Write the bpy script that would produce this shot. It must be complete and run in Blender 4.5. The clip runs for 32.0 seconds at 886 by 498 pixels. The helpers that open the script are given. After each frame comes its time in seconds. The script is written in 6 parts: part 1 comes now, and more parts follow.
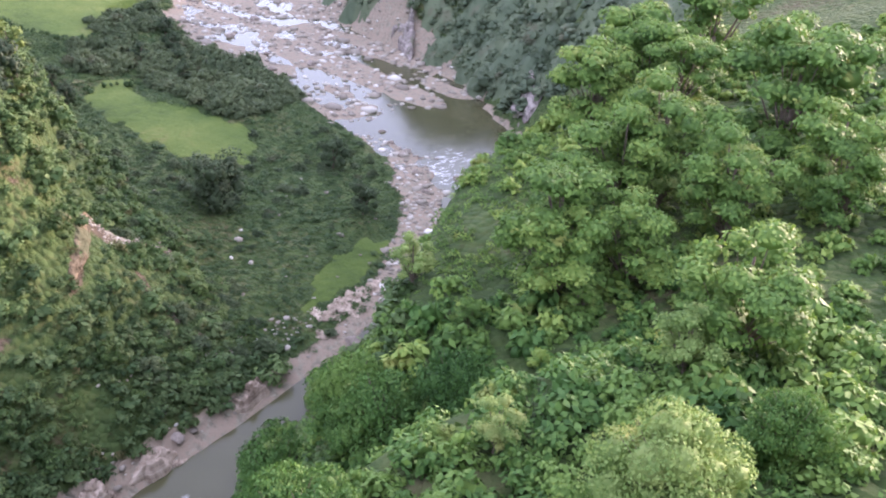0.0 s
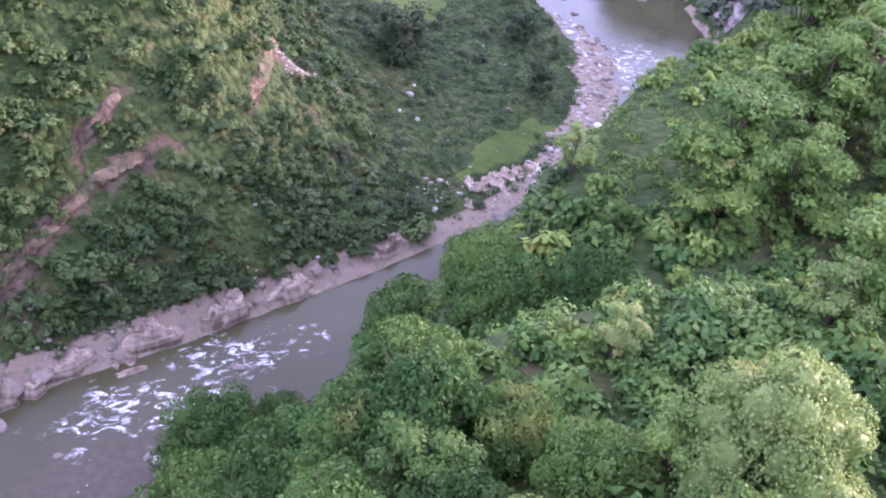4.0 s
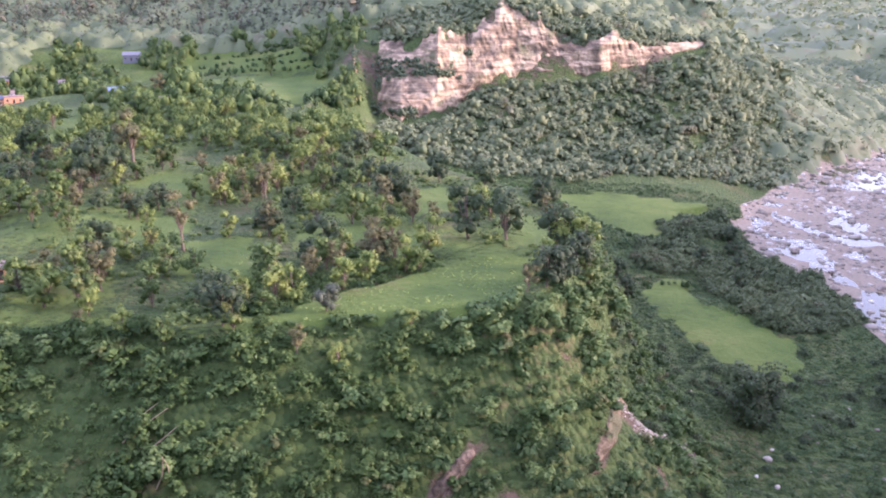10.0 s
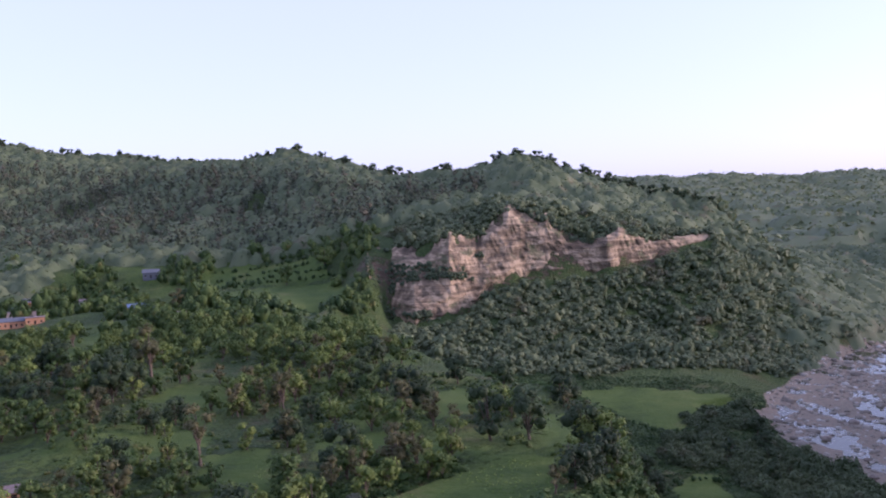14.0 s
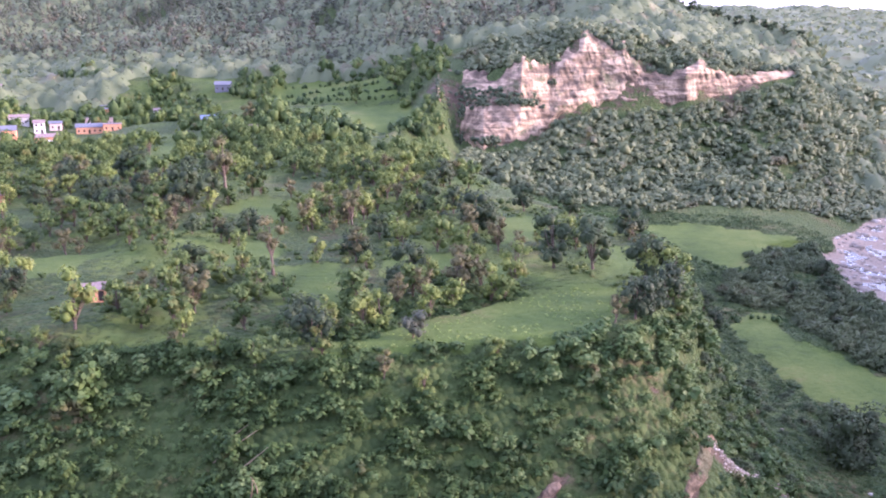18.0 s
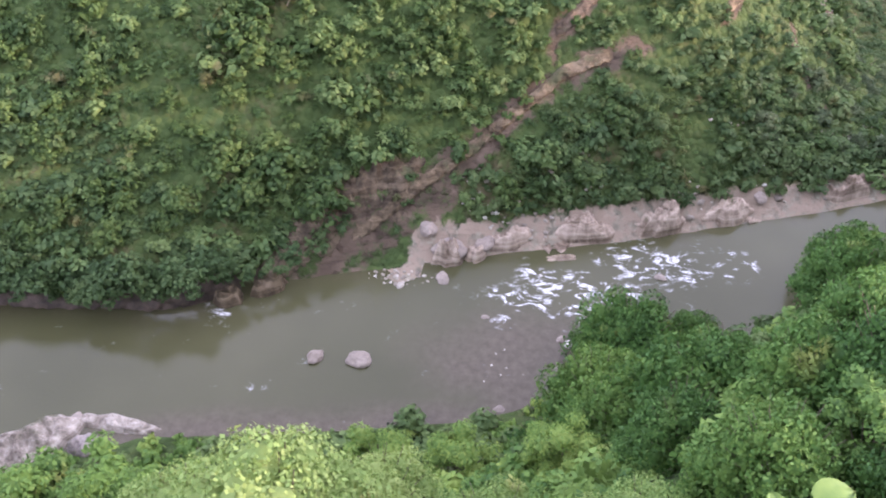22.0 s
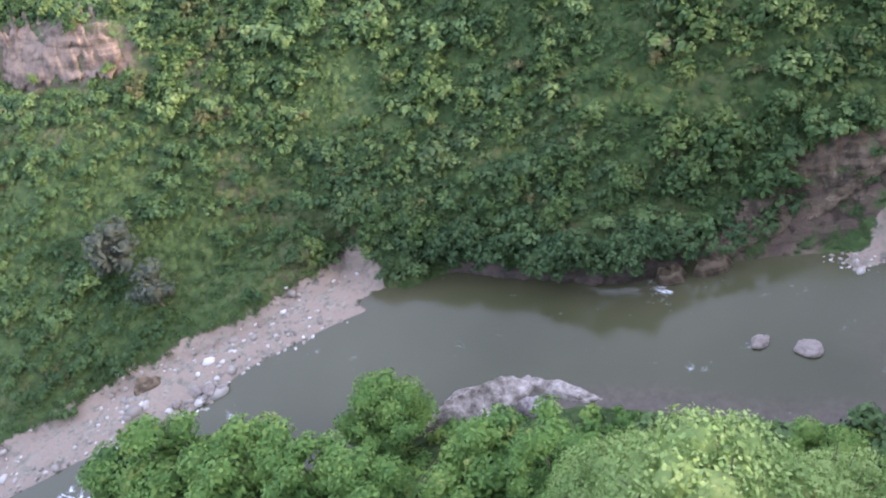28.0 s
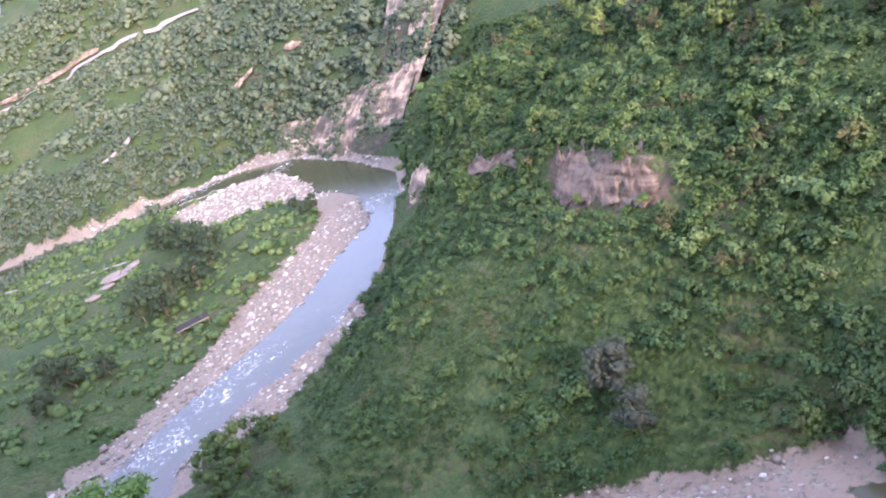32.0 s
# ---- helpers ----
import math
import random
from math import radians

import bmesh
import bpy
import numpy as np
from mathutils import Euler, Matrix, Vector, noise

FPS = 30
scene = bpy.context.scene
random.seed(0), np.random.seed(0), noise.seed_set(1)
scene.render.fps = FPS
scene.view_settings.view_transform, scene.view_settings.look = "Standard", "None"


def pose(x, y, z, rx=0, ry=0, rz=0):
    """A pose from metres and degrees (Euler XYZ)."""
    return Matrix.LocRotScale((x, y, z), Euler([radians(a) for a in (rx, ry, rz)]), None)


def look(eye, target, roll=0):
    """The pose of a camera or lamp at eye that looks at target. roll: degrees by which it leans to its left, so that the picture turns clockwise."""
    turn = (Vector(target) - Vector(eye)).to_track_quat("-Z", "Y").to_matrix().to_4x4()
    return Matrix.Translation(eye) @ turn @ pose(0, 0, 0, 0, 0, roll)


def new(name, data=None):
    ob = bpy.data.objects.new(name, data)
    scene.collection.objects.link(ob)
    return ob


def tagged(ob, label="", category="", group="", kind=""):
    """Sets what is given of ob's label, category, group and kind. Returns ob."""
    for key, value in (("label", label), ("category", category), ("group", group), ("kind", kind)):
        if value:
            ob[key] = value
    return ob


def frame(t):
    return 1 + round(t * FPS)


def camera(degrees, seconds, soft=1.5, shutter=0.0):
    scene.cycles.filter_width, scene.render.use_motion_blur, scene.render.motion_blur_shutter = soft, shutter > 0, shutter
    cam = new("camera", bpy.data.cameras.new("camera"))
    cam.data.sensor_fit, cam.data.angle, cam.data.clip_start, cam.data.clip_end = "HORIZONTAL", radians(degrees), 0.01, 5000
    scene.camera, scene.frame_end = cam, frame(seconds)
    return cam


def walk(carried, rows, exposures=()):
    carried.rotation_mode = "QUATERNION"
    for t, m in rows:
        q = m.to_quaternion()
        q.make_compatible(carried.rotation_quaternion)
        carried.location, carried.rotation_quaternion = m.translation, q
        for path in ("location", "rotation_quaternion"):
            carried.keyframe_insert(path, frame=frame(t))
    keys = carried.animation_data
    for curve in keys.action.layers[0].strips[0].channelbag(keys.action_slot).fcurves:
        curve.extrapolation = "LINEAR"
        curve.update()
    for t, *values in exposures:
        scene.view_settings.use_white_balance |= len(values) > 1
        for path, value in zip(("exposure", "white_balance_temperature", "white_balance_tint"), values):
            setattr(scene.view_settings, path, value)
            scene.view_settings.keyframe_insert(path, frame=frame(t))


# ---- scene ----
EYE = (0.0, 0.0, 100.0)
TURNS = [
    (0.0, 62.54, -2.92, -36.58),
    (0.5, 58.84, -2.97, -37.03),
    (1.0, 51.69, -2.43, -36.63),
    (1.5, 49.28, -1.50, -31.96),
    (2.0, 48.45, -2.07, -31.50),
    (2.5, 48.49, -2.09, -31.34),
    (4.5, 55.91, -11.65, -18.61),
    (5.0, 59.03, -13.61, -17.22),
    (5.5, 63.53, -13.76, -16.73),
    (6.0, 66.89, -10.97, -17.32),
    (6.5, 68.00, -6.49, -16.99),
    (7.0, 68.66, -4.64, -16.44),
    (7.5, 69.92, -2.90, -16.29),
    (8.0, 72.85, -1.84, -14.35),
    (8.5, 73.89, 0.26, -8.38),
    (9.0, 72.52, -0.42, -6.46),
    (9.5, 73.74, 0.09, -4.67),
    (10.0, 74.39, -0.21, -2.08),
    (10.5, 76.25, -0.46, 1.05),
    (11.0, 77.98, -1.30, -0.40),
    (11.5, 84.99, 0.01, 0.84),
    (12.0, 84.27, 0.45, 1.10),
    (12.5, 84.34, 1.70, 2.06),
    (13.0, 84.58, 0.87, 0.16),
    (13.5, 86.21, 1.99, -2.56),
    (14.0, 87.07, 2.44, -1.59),
    (14.5, 85.86, 2.46, -2.64),
    (15.0, 82.66, 1.58, -0.23),
    (15.5, 80.44, 0.79, 1.93),
    (17.5, 75.33, -1.78, 3.40),
    (18.0, 76.17, 0.10, 2.89),
    (18.5, 76.85, 0.29, 3.74),
    (19.0, 79.87, 0.81, 4.15),
    (19.5, 77.64, 1.33, 2.85),
    (20.0, 71.39, -1.15, 1.99),
    (20.5, 64.13, -1.42, 2.94),
    (21.0, 57.51, -1.01, 4.37),
    (21.5, 51.02, -0.63, 5.17),
    (22.0, 45.54, -0.56, 5.95),
    (22.5, 43.39, -2.98, 6.78),
    (23.0, 42.30, -5.51, 10.07),
    (23.5, 39.94, -4.68, 10.06),
    (24.0, 44.31, -2.21, 10.89),
    (24.5, 53.26, -0.43, 11.90),
    (26.5, 54.55, -1.11, 20.51),
    (27.0, 50.46, 1.73, 18.27),
    (27.5, 47.31, 9.49, 21.46),
    (28.0, 47.31, 17.39, 27.09),
    (28.5, 49.14, 21.01, 32.48),
    (29.0, 52.77, 22.82, 39.40),
    (29.5, 54.29, 23.56, 43.63),
    (30.0, 56.66, 24.33, 48.84),
    (30.5, 59.91, 25.62, 55.45),
    (31.0, 61.98, 25.52, 58.39),
    (31.5, 64.99, 24.30, 59.50),
    (32.0, 68.54, 23.39, 62.22),
]
# seconds, stops, kelvin, tint
LOOKS = [(0.0, 2.85, 5850, 32), (1.0, 2.73, 6500, 25), (2.5, 2.73, 6050, 32), (4.5, 3.04, 5390, 57), (7.0, 2.92, 5500, 54), (9.0, 2.74, 5580, 47), (11.0, 2.28, 5550, 43), (11.6, 1.17, 5460, 46), (14.0, 1.02, 5240, 39), (14.6, 0.92, 5110, 37), (15.5, 1.12, 5010, 37), (17.5, 2.66, 5300, 49),
         (18.5, 2.52, 5370, 51), (19.0, 1.96, 5500, 43), (20.0, 2.78, 5850, 46), (21.0, 3.3, 6000, 37), (22.0, 3.18, 6050, 33), (23.0, 3.13, 5950, 31), (25.0, 3.13, 5700, 32), (28.0, 2.88, 5430, 28), (30.0, 2.73, 5330, 30), (32.0, 2.68, 5330, 38)]
cam = camera(52.0, 32.0, soft=2.0)


def eye(t):
    """The lookout: a slow sidestep of two metres between two stands."""
    u = min(1.0, max(0.0, (t - 10.0) / 10.0))
    return EYE[0] + 2.0 * (1 - u * u * (3 - 2 * u)), EYE[1], EYE[2]


walk(cam, [(t, pose(*eye(t), rx, ry, rz)) for t, rx, ry, rz in TURNS], exposures=LOOKS)

# ---- light ----
SUN_ELEVATION, SUN_AZIMUTH = 12.0, 88.0     # azimuth clockwise from +y
world = bpy.data.worlds.new("sky")
scene.world = world
world.use_nodes = True
wn = world.node_tree.nodes
sky = wn.new("ShaderNodeTexSky")
sky.sky_type, sky.sun_disc = "NISHITA", False
sky.sun_elevation, sky.sun_rotation = radians(SUN_ELEVATION), radians(SUN_AZIMUTH)
sky.air_density, sky.dust_density, sky.ozone_density, sky.altitude = 1.0, 2.2, 1.0, 500.0
# thin high haze evens the sky out
veil = wn.new("ShaderNodeMix")
veil.data_type = "RGBA"
veil.inputs[0].default_value = 0.68
veil.inputs[7].default_value = (2.7, 2.75, 3.05, 1.0)
world.node_tree.links.new(sky.outputs[0], veil.inputs[6])
world.node_tree.links.new(veil.outputs[2], wn["Background"].inputs[0])
wn["Background"].inputs[1].default_value = 0.165
sun = new("sun", bpy.data.lights.new("sun", "SUN"))
sun.data.energy, sun.data.angle, sun.data.color = 2.1, radians(16), (1.0, 0.77, 0.54)
az = radians(SUN_AZIMUTH)
el = radians(SUN_ELEVATION)
sun.matrix_basis = look((math.sin(az) * math.cos(el) * 300, math.cos(az) * math.cos(el) * 300, 100 + math.sin(el) * 300), (0, 0, 100))

# ---- materials ----
def shader(name, rough=0.8):
    m = bpy.data.materials.new(name)
    m.use_nodes = True
    nt = m.node_tree
    bsdf = nt.nodes["Principled BSDF"]
    bsdf.inputs["Roughness"].default_value = rough
    bsdf.inputs["Specular IOR Level"].default_value = 0.25
    return m, nt, bsdf


def link(nt, a, b):
    nt.links.new(a, b)


def coords(nt, kind="Object"):
    return nt.nodes.new("ShaderNodeTexCoord").outputs[kind]


def position(nt):
    return nt.nodes.new("ShaderNodeNewGeometry").outputs["Position"]


def noise_tex(nt, scale, detail=4.0, rough=0.55, vector=None, distortion=0.0):
    n = nt.nodes.new("ShaderNodeTexNoise")
    n.inputs["Scale"].default_value, n.inputs["Detail"].default_value = scale, detail
    n.inputs["Roughness"].default_value, n.inputs["Distortion"].default_value = rough, distortion
    if vector is not None:
        link(nt, vector, n.inputs["Vector"])
    return n.outputs["Fac"]


def ramp(nt, fac, stops):
    r = nt.nodes.new("ShaderNodeValToRGB")
    while len(r.color_ramp.elements) < len(stops):
        r.color_ramp.elements.new(0.5)
    for e, (p, c) in zip(r.color_ramp.elements, stops):
        e.position, e.color = p, (*c, 1) if len(c) == 3 else c
    link(nt, fac, r.inputs["Fac"])
    return r.outputs["Color"]


def mix(nt, fac, a, b, mode="MIX"):
    m = nt.nodes.new("ShaderNodeMix")
    m.data_type, m.blend_type = "RGBA", mode
    for value, slot in ((fac, 0), (a, 6), (b, 7)):
        if hasattr(value, "is_linked"):
            link(nt, value, m.inputs[slot])
        else:
            m.inputs[slot].default_value = value if slot == 0 else (*value, 1)
    return m.outputs[2]


def calc(nt, op, a, b=0.0, c=0.0, clamp=False):
    m = nt.nodes.new("ShaderNodeMath")
    m.operation, m.use_clamp = op, clamp
    for i, v in enumerate((a, b, c)):
        if hasattr(v, "is_linked"):
            link(nt, v, m.inputs[i])
        else:
            m.inputs[i].default_value = v
    return m.outputs[0]


def smooth(nt, v, lo, hi):
    m = nt.nodes.new("ShaderNodeMapRange")
    m.interpolation_type = "SMOOTHSTEP"
    link(nt, v, m.inputs[0])
    m.inputs[1].default_value, m.inputs[2].default_value = lo, hi
    return m.outputs[0]


def attribute(nt, name):
    a = nt.nodes.new("ShaderNodeAttribute")
    a.attribute_name = name
    return a.outputs["Fac"]


def bump(nt, bsdf, height, strength, distance):
    b = nt.nodes.new("ShaderNodeBump")
    b.inputs["Strength"].default_value, b.inputs["Distance"].default_value = strength, distance
    link(nt, height, b.inputs["Height"])
    link(nt, b.outputs[0], bsdf.inputs["Normal"])


def leaf_material(name, dark, mid, light, patch=0.08, warm=(0.16, 0.14, 0.04), warm_share=0.12):
    m, nt, bsdf = shader(name, 0.65)
    geo = nt.nodes.new("ShaderNodeNewGeometry")
    rnd = geo.outputs["Random Per Island"]
    obj = nt.nodes.new("ShaderNodeObjectInfo").outputs["Random"]
    big = noise_tex(nt, patch, 3.0, 0.6, geo.outputs["Position"])
    fac = calc(nt, "ADD", calc(nt, "MULTIPLY", rnd, 0.35), calc(nt, "MULTIPLY", big, 0.8))
    fac = calc(nt, "ADD", fac, calc(nt, "MULTIPLY", calc(nt, "SUBTRACT", obj, 0.5), 0.35))
    fac = calc(nt, "ADD", fac, calc(nt, "MULTIPLY", attribute(nt, "plant"), 0.7))
    col = ramp(nt, fac, [(0.2, dark), (0.55, mid), (0.95, light)])
    patches = smooth(nt, noise_tex(nt, patch * 2.3, 2.0, 0.5, geo.outputs["Position"]), 0.72 - warm_share, 0.86 - warm_share)
    col = mix(nt, calc(nt, "MULTIPLY", patches, 0.7), col, warm)
    link(nt, col, bsdf.inputs["Base Color"])
    tr = nt.nodes.new("ShaderNodeBsdfTranslucent")
    link(nt, col, tr.inputs["Color"])
    ms = nt.nodes.new("ShaderNodeMixShader")
    ms.inputs[0].default_value = 0.28
    link(nt, bsdf.outputs[0], ms.inputs[1])
    link(nt, tr.outputs[0], ms.inputs[2])
    link(nt, ms.outputs[0], nt.nodes["Material Output"].inputs[0])
    return m


LEAF_SLOPE = leaf_material("slope_leaves", (0.032, 0.066, 0.017), (0.062, 0.11, 0.026), (0.115, 0.165, 0.043), 0.05, (0.135, 0.112, 0.045), 0.14)
LEAF_NEAR = leaf_material("near_leaves", (0.05, 0.11, 0.022), (0.115, 0.21, 0.04), (0.25, 0.34, 0.07), 0.15, (0.28, 0.29, 0.07), 0.1)
LEAF_VINE = leaf_material("creeper_leaves", (0.026, 0.075, 0.016), (0.068, 0.15, 0.03), (0.15, 0.245, 0.05), 0.12, (0.22, 0.245, 0.058), 0.1)
# far woods and pines: greens greyed and lightened, distance haze put into the colour
LEAF_FOREST_HAZED = leaf_material("hazed_forest_leaves", (0.088, 0.122, 0.06), (0.135, 0.172, 0.083), (0.19, 0.222, 0.112), 0.02, (0.18, 0.165, 0.095))
LEAF_PINE_HAZED = leaf_material("hazed_pine_needles", (0.07, 0.092, 0.058), (0.1, 0.12, 0.074), (0.145, 0.15, 0.095), 0.02, (0.15, 0.128, 0.085), 0.2)
LEAF_TREE = leaf_material("tree_leaves", (0.034, 0.066, 0.017), (0.075, 0.122, 0.031), (0.15, 0.2, 0.05), 0.06)
LEAF_DARK = leaf_material("dark_leaves", (0.025, 0.045, 0.022), (0.045, 0.07, 0.03), (0.065, 0.1, 0.04), 0.1, (0.06, 0.07, 0.035))
LEAF_YELLOW = leaf_material("yellow_green_leaves", (0.09, 0.17, 0.038), (0.205, 0.295, 0.078), (0.345, 0.415, 0.135), 0.2, (0.37, 0.38, 0.12))
LEAF_OLIVE = leaf_material("olive_leaves", (0.068, 0.108, 0.024), (0.145, 0.198, 0.045), (0.235, 0.275, 0.068), 0.1, (0.21, 0.18, 0.062))
# far hill scrub: paler grey-green with haze mixed into the leaf colour
LEAF_HILL_HAZED = leaf_material("hazed_hill_scrub_leaves", (0.06, 0.09, 0.05), (0.085, 0.12, 0.065), (0.125, 0.16, 0.085), 0.04, (0.13, 0.125, 0.075))
# deep green leaves, with some shade of the low ground painted in
LEAF_DEEP_SHADE = leaf_material("deep_shade_leaves", (0.026, 0.056, 0.017), (0.048, 0.09, 0.027), (0.085, 0.13, 0.042), 0.06, (0.1, 0.1, 0.04), 0.06)
LEAF_OLIVE_SLOPE = leaf_material("pale_slope_leaves", (0.04, 0.082, 0.024), (0.074, 0.13, 0.038), (0.128, 0.188, 0.058), 0.1, (0.14, 0.122, 0.052), 0.08)
LEAF_GROVE = leaf_material("grove_leaves", (0.045, 0.072, 0.032), (0.075, 0.108, 0.047), (0.115, 0.15, 0.066), 0.05, (0.12, 0.115, 0.06))
LEAF_BROWN = leaf_material("brown_green_leaves", (0.06, 0.068, 0.028), (0.115, 0.115, 0.048), (0.18, 0.165, 0.07), 0.1)
LEAF_GREY = leaf_material("grey_green_leaves", (0.045, 0.056, 0.038), (0.07, 0.085, 0.056), (0.1, 0.118, 0.076), 0.2)


def bark_material():
    m, nt, bsdf = shader("bark", 0.9)
    co = coords(nt)
    n = noise_tex(nt, 3.0, 6.0, 0.65, co, 0.4)
    link(nt, ramp(nt, n, [(0.3, (0.06, 0.045, 0.03)), (0.7, (0.2, 0.16, 0.12))]), bsdf.inputs["Base Color"])
    bump(nt, bsdf, n, 0.6, 0.05)
    return m


BARK = bark_material()


def ground_material():
    m, nt, bsdf = shader("ground", 0.95)
    p = position(nt)
    n1, n2, n3 = noise_tex(nt, 0.045, 5, 0.6, p), noise_tex(nt, 0.6, 6, 0.65, p), noise_tex(nt, 0.012, 4, 0.6, p)
    under = ramp(nt, calc(nt, "ADD", calc(nt, "MULTIPLY", n1, 0.55), calc(nt, "MULTIPLY", n2, 0.45)),
                 [(0.36, (0.028, 0.052, 0.012)), (0.5, (0.045, 0.076, 0.017)), (0.56, (0.075, 0.092, 0.028)), (0.62, (0.115, 0.088, 0.046)), (0.72, (0.15, 0.108, 0.066))])
    grass = ramp(nt, calc(nt, "ADD", calc(nt, "MULTIPLY", n1, 0.7), calc(nt, "MULTIPLY", n2, 0.3)),
                 [(0.36, (0.04, 0.07, 0.012)), (0.46, (0.062, 0.1, 0.017)), (0.58, (0.088, 0.124, 0.024)), (0.7, (0.135, 0.128, 0.046))])
    tuft = nt.nodes.new("ShaderNodeTexVoronoi")
    tuft.inputs["Scale"].default_value = 0.75
    link(nt, p, tuft.inputs["Vector"])
    under = mix(nt, 0.45, under, ramp(nt, tuft.outputs["Color"], [(0.1, (0.024, 0.044, 0.013)), (0.6, (0.05, 0.08, 0.023)), (1.0, (0.085, 0.115, 0.036))]))
    vor = nt.nodes.new("ShaderNodeTexVoronoi")
    vor.inputs["Scale"].default_value = 1.3
    link(nt, p, vor.inputs["Vector"])
    stones = ramp(nt, vor.outputs["Color"], [(0.2, (0.13, 0.12, 0.085)), (0.8, (0.245, 0.228, 0.165))])
    gravel = mix(nt, smooth(nt, n2, 0.36, 0.56), stones, (0.24, 0.192, 0.138))
    stretch = nt.nodes.new("ShaderNodeMapping")
    stretch.inputs["Scale"].default_value = (0.12, 0.12, 0.5)
    link(nt, p, stretch.inputs["Vector"])
    strata = noise_tex(nt, 1.0, 7, 0.65, stretch.outputs[0], 0.6)
    rock = ramp(nt, strata, [(0.3, (0.042, 0.032, 0.021)), (0.48, (0.085, 0.063, 0.042)), (0.68, (0.14, 0.106, 0.074))])
    fa = calc(nt, "ADD", attribute(nt, "field"), calc(nt, "MULTIPLY", calc(nt, "SUBTRACT", n2, 0.5), 0.8))
    ga = calc(nt, "ADD", attribute(nt, "gravel"), calc(nt, "MULTIPLY", calc(nt, "SUBTRACT", n2, 0.5), 1.0))
    ra = calc(nt, "ADD", attribute(nt, "rock"), calc(nt, "MULTIPLY", calc(nt, "SUBTRACT", noise_tex(nt, 0.28, 6, 0.7, p), 0.5), 1.3))
    col = mix(nt, smooth(nt, fa, 0.4, 0.6), under, grass)
    col = mix(nt, smooth(nt, ra, 0.4, 0.6), col, rock)
    col = mix(nt, smooth(nt, ga, 0.4, 0.6), col, gravel)
    link(nt, col, bsdf.inputs["Base Color"])
    plants = calc(nt, "MULTIPLY", calc(nt, "SUBTRACT", 1.0, tuft.outputs["Distance"]), calc(nt, "SUBTRACT", 1.0, smooth(nt, calc(nt, "ADD", fa, calc(nt, "ADD", ga, ra)), 0.3, 0.6)))
    bump(nt, bsdf, calc(nt, "ADD", calc(nt, "ADD", n2, calc(nt, "MULTIPLY", strata, 1.5)), calc(nt, "MULTIPLY", plants, 2.0)), 0.8, 0.6)
    return m


GROUND = ground_material()


def water_material():
    m, nt, bsdf = shader("water", 0.12)
    p = position(nt)
    w = noise_tex(nt, 0.5, 5, 0.6, p, 0.6)
    fine = noise_tex(nt, 2.2, 4, 0.6, p, 1.0)
    # broken white crests lying across the run
    turn = nt.nodes.new("ShaderNodeMapping")
    turn.inputs["Rotation"].default_value, turn.inputs["Scale"].default_value = (0, 0, -0.4), (0.3, 0.5, 1)
    link(nt, p, turn.inputs["Vector"])
    crest = smooth(nt, noise_tex(nt, 1.0, 4, 0.6, turn.outputs[0], 1.6), 0.5, 0.64)
    rough = smooth(nt, calc(nt, "ADD", calc(nt, "MULTIPLY", attribute(nt, "foam"), 0.4), noise_tex(nt, 0.2, 4, 0.6, p)), 0.62, 0.84)
    lace = smooth(nt, noise_tex(nt, 1.9, 5, 0.7, p, 0.8), 0.3, 0.56)
    foam = calc(nt, "MULTIPLY", calc(nt, "MULTIPLY", crest, rough), lace)
    drift = noise_tex(nt, 0.03, 3, 0.5, p)
    body = ramp(nt, drift, [(0.3, (0.045, 0.047, 0.02)), (0.7, (0.07, 0.07, 0.034))])
    bed = ramp(nt, noise_tex(nt, 0.9, 5, 0.65, p), [(0.35, (0.056, 0.047, 0.028)), (0.65, (0.092, 0.076, 0.05))])
    shoal = smooth(nt, calc(nt, "ADD", attribute(nt, "shoal"), calc(nt, "MULTIPLY", calc(nt, "SUBTRACT", noise_tex(nt, 0.12, 4, 0.6, p), 0.5), 0.6)), 0.15, 0.95)
    body = mix(nt, shoal, body, bed)
    link(nt, mix(nt, foam, body, (0.7, 0.71, 0.7)), bsdf.inputs["Base Color"])
    link(nt, calc(nt, "ADD", calc(nt, "MULTIPLY", foam, 0.6), 0.06), bsdf.inputs["Roughness"])
    bsdf.inputs["IOR"].default_value = 1.33
    bsdf.inputs["Specular IOR Level"].default_value = 0.5
    bump(nt, bsdf, calc(nt, "ADD", calc(nt, "ADD", w, calc(nt, "MULTIPLY", fine, 0.4)), calc(nt, "MULTIPLY", foam, 2.5)), 0.14, 0.2)
    return m


WATER = water_material()


def rock_material(name, lo, hi):
    m, nt, bsdf = shader(name, 0.85)
    co = coords(nt)
    n = noise_tex(nt, 1.6, 7, 0.65, co, 0.3)
    r = nt.nodes.new("ShaderNodeObjectInfo").outputs["Random"]
    col = ramp(nt, n, [(0.28, lo), (0.7, hi)])
    link(nt, mix(nt, calc(nt, "MULTIPLY", r, 0.3), col, (0.33, 0.295, 0.25)), bsdf.inputs["Base Color"])
    bump(nt, bsdf, n, 0.6, 0.12)
    return m


BOULDER = rock_material("boulder_stone", (0.12, 0.098, 0.075), (0.28, 0.238, 0.19))


def plain(name, a, b, scale=2.0, rough=0.85, relief=0.02):
    m, nt, bsdf = shader(name, rough)
    n = noise_tex(nt, scale, 5, 0.65, coords(nt))
    link(nt, ramp(nt, n, [(0.3, a), (0.7, b)]), bsdf.inputs["Base Color"])
    bump(nt, bsdf, n, 0.4, relief)
    return m


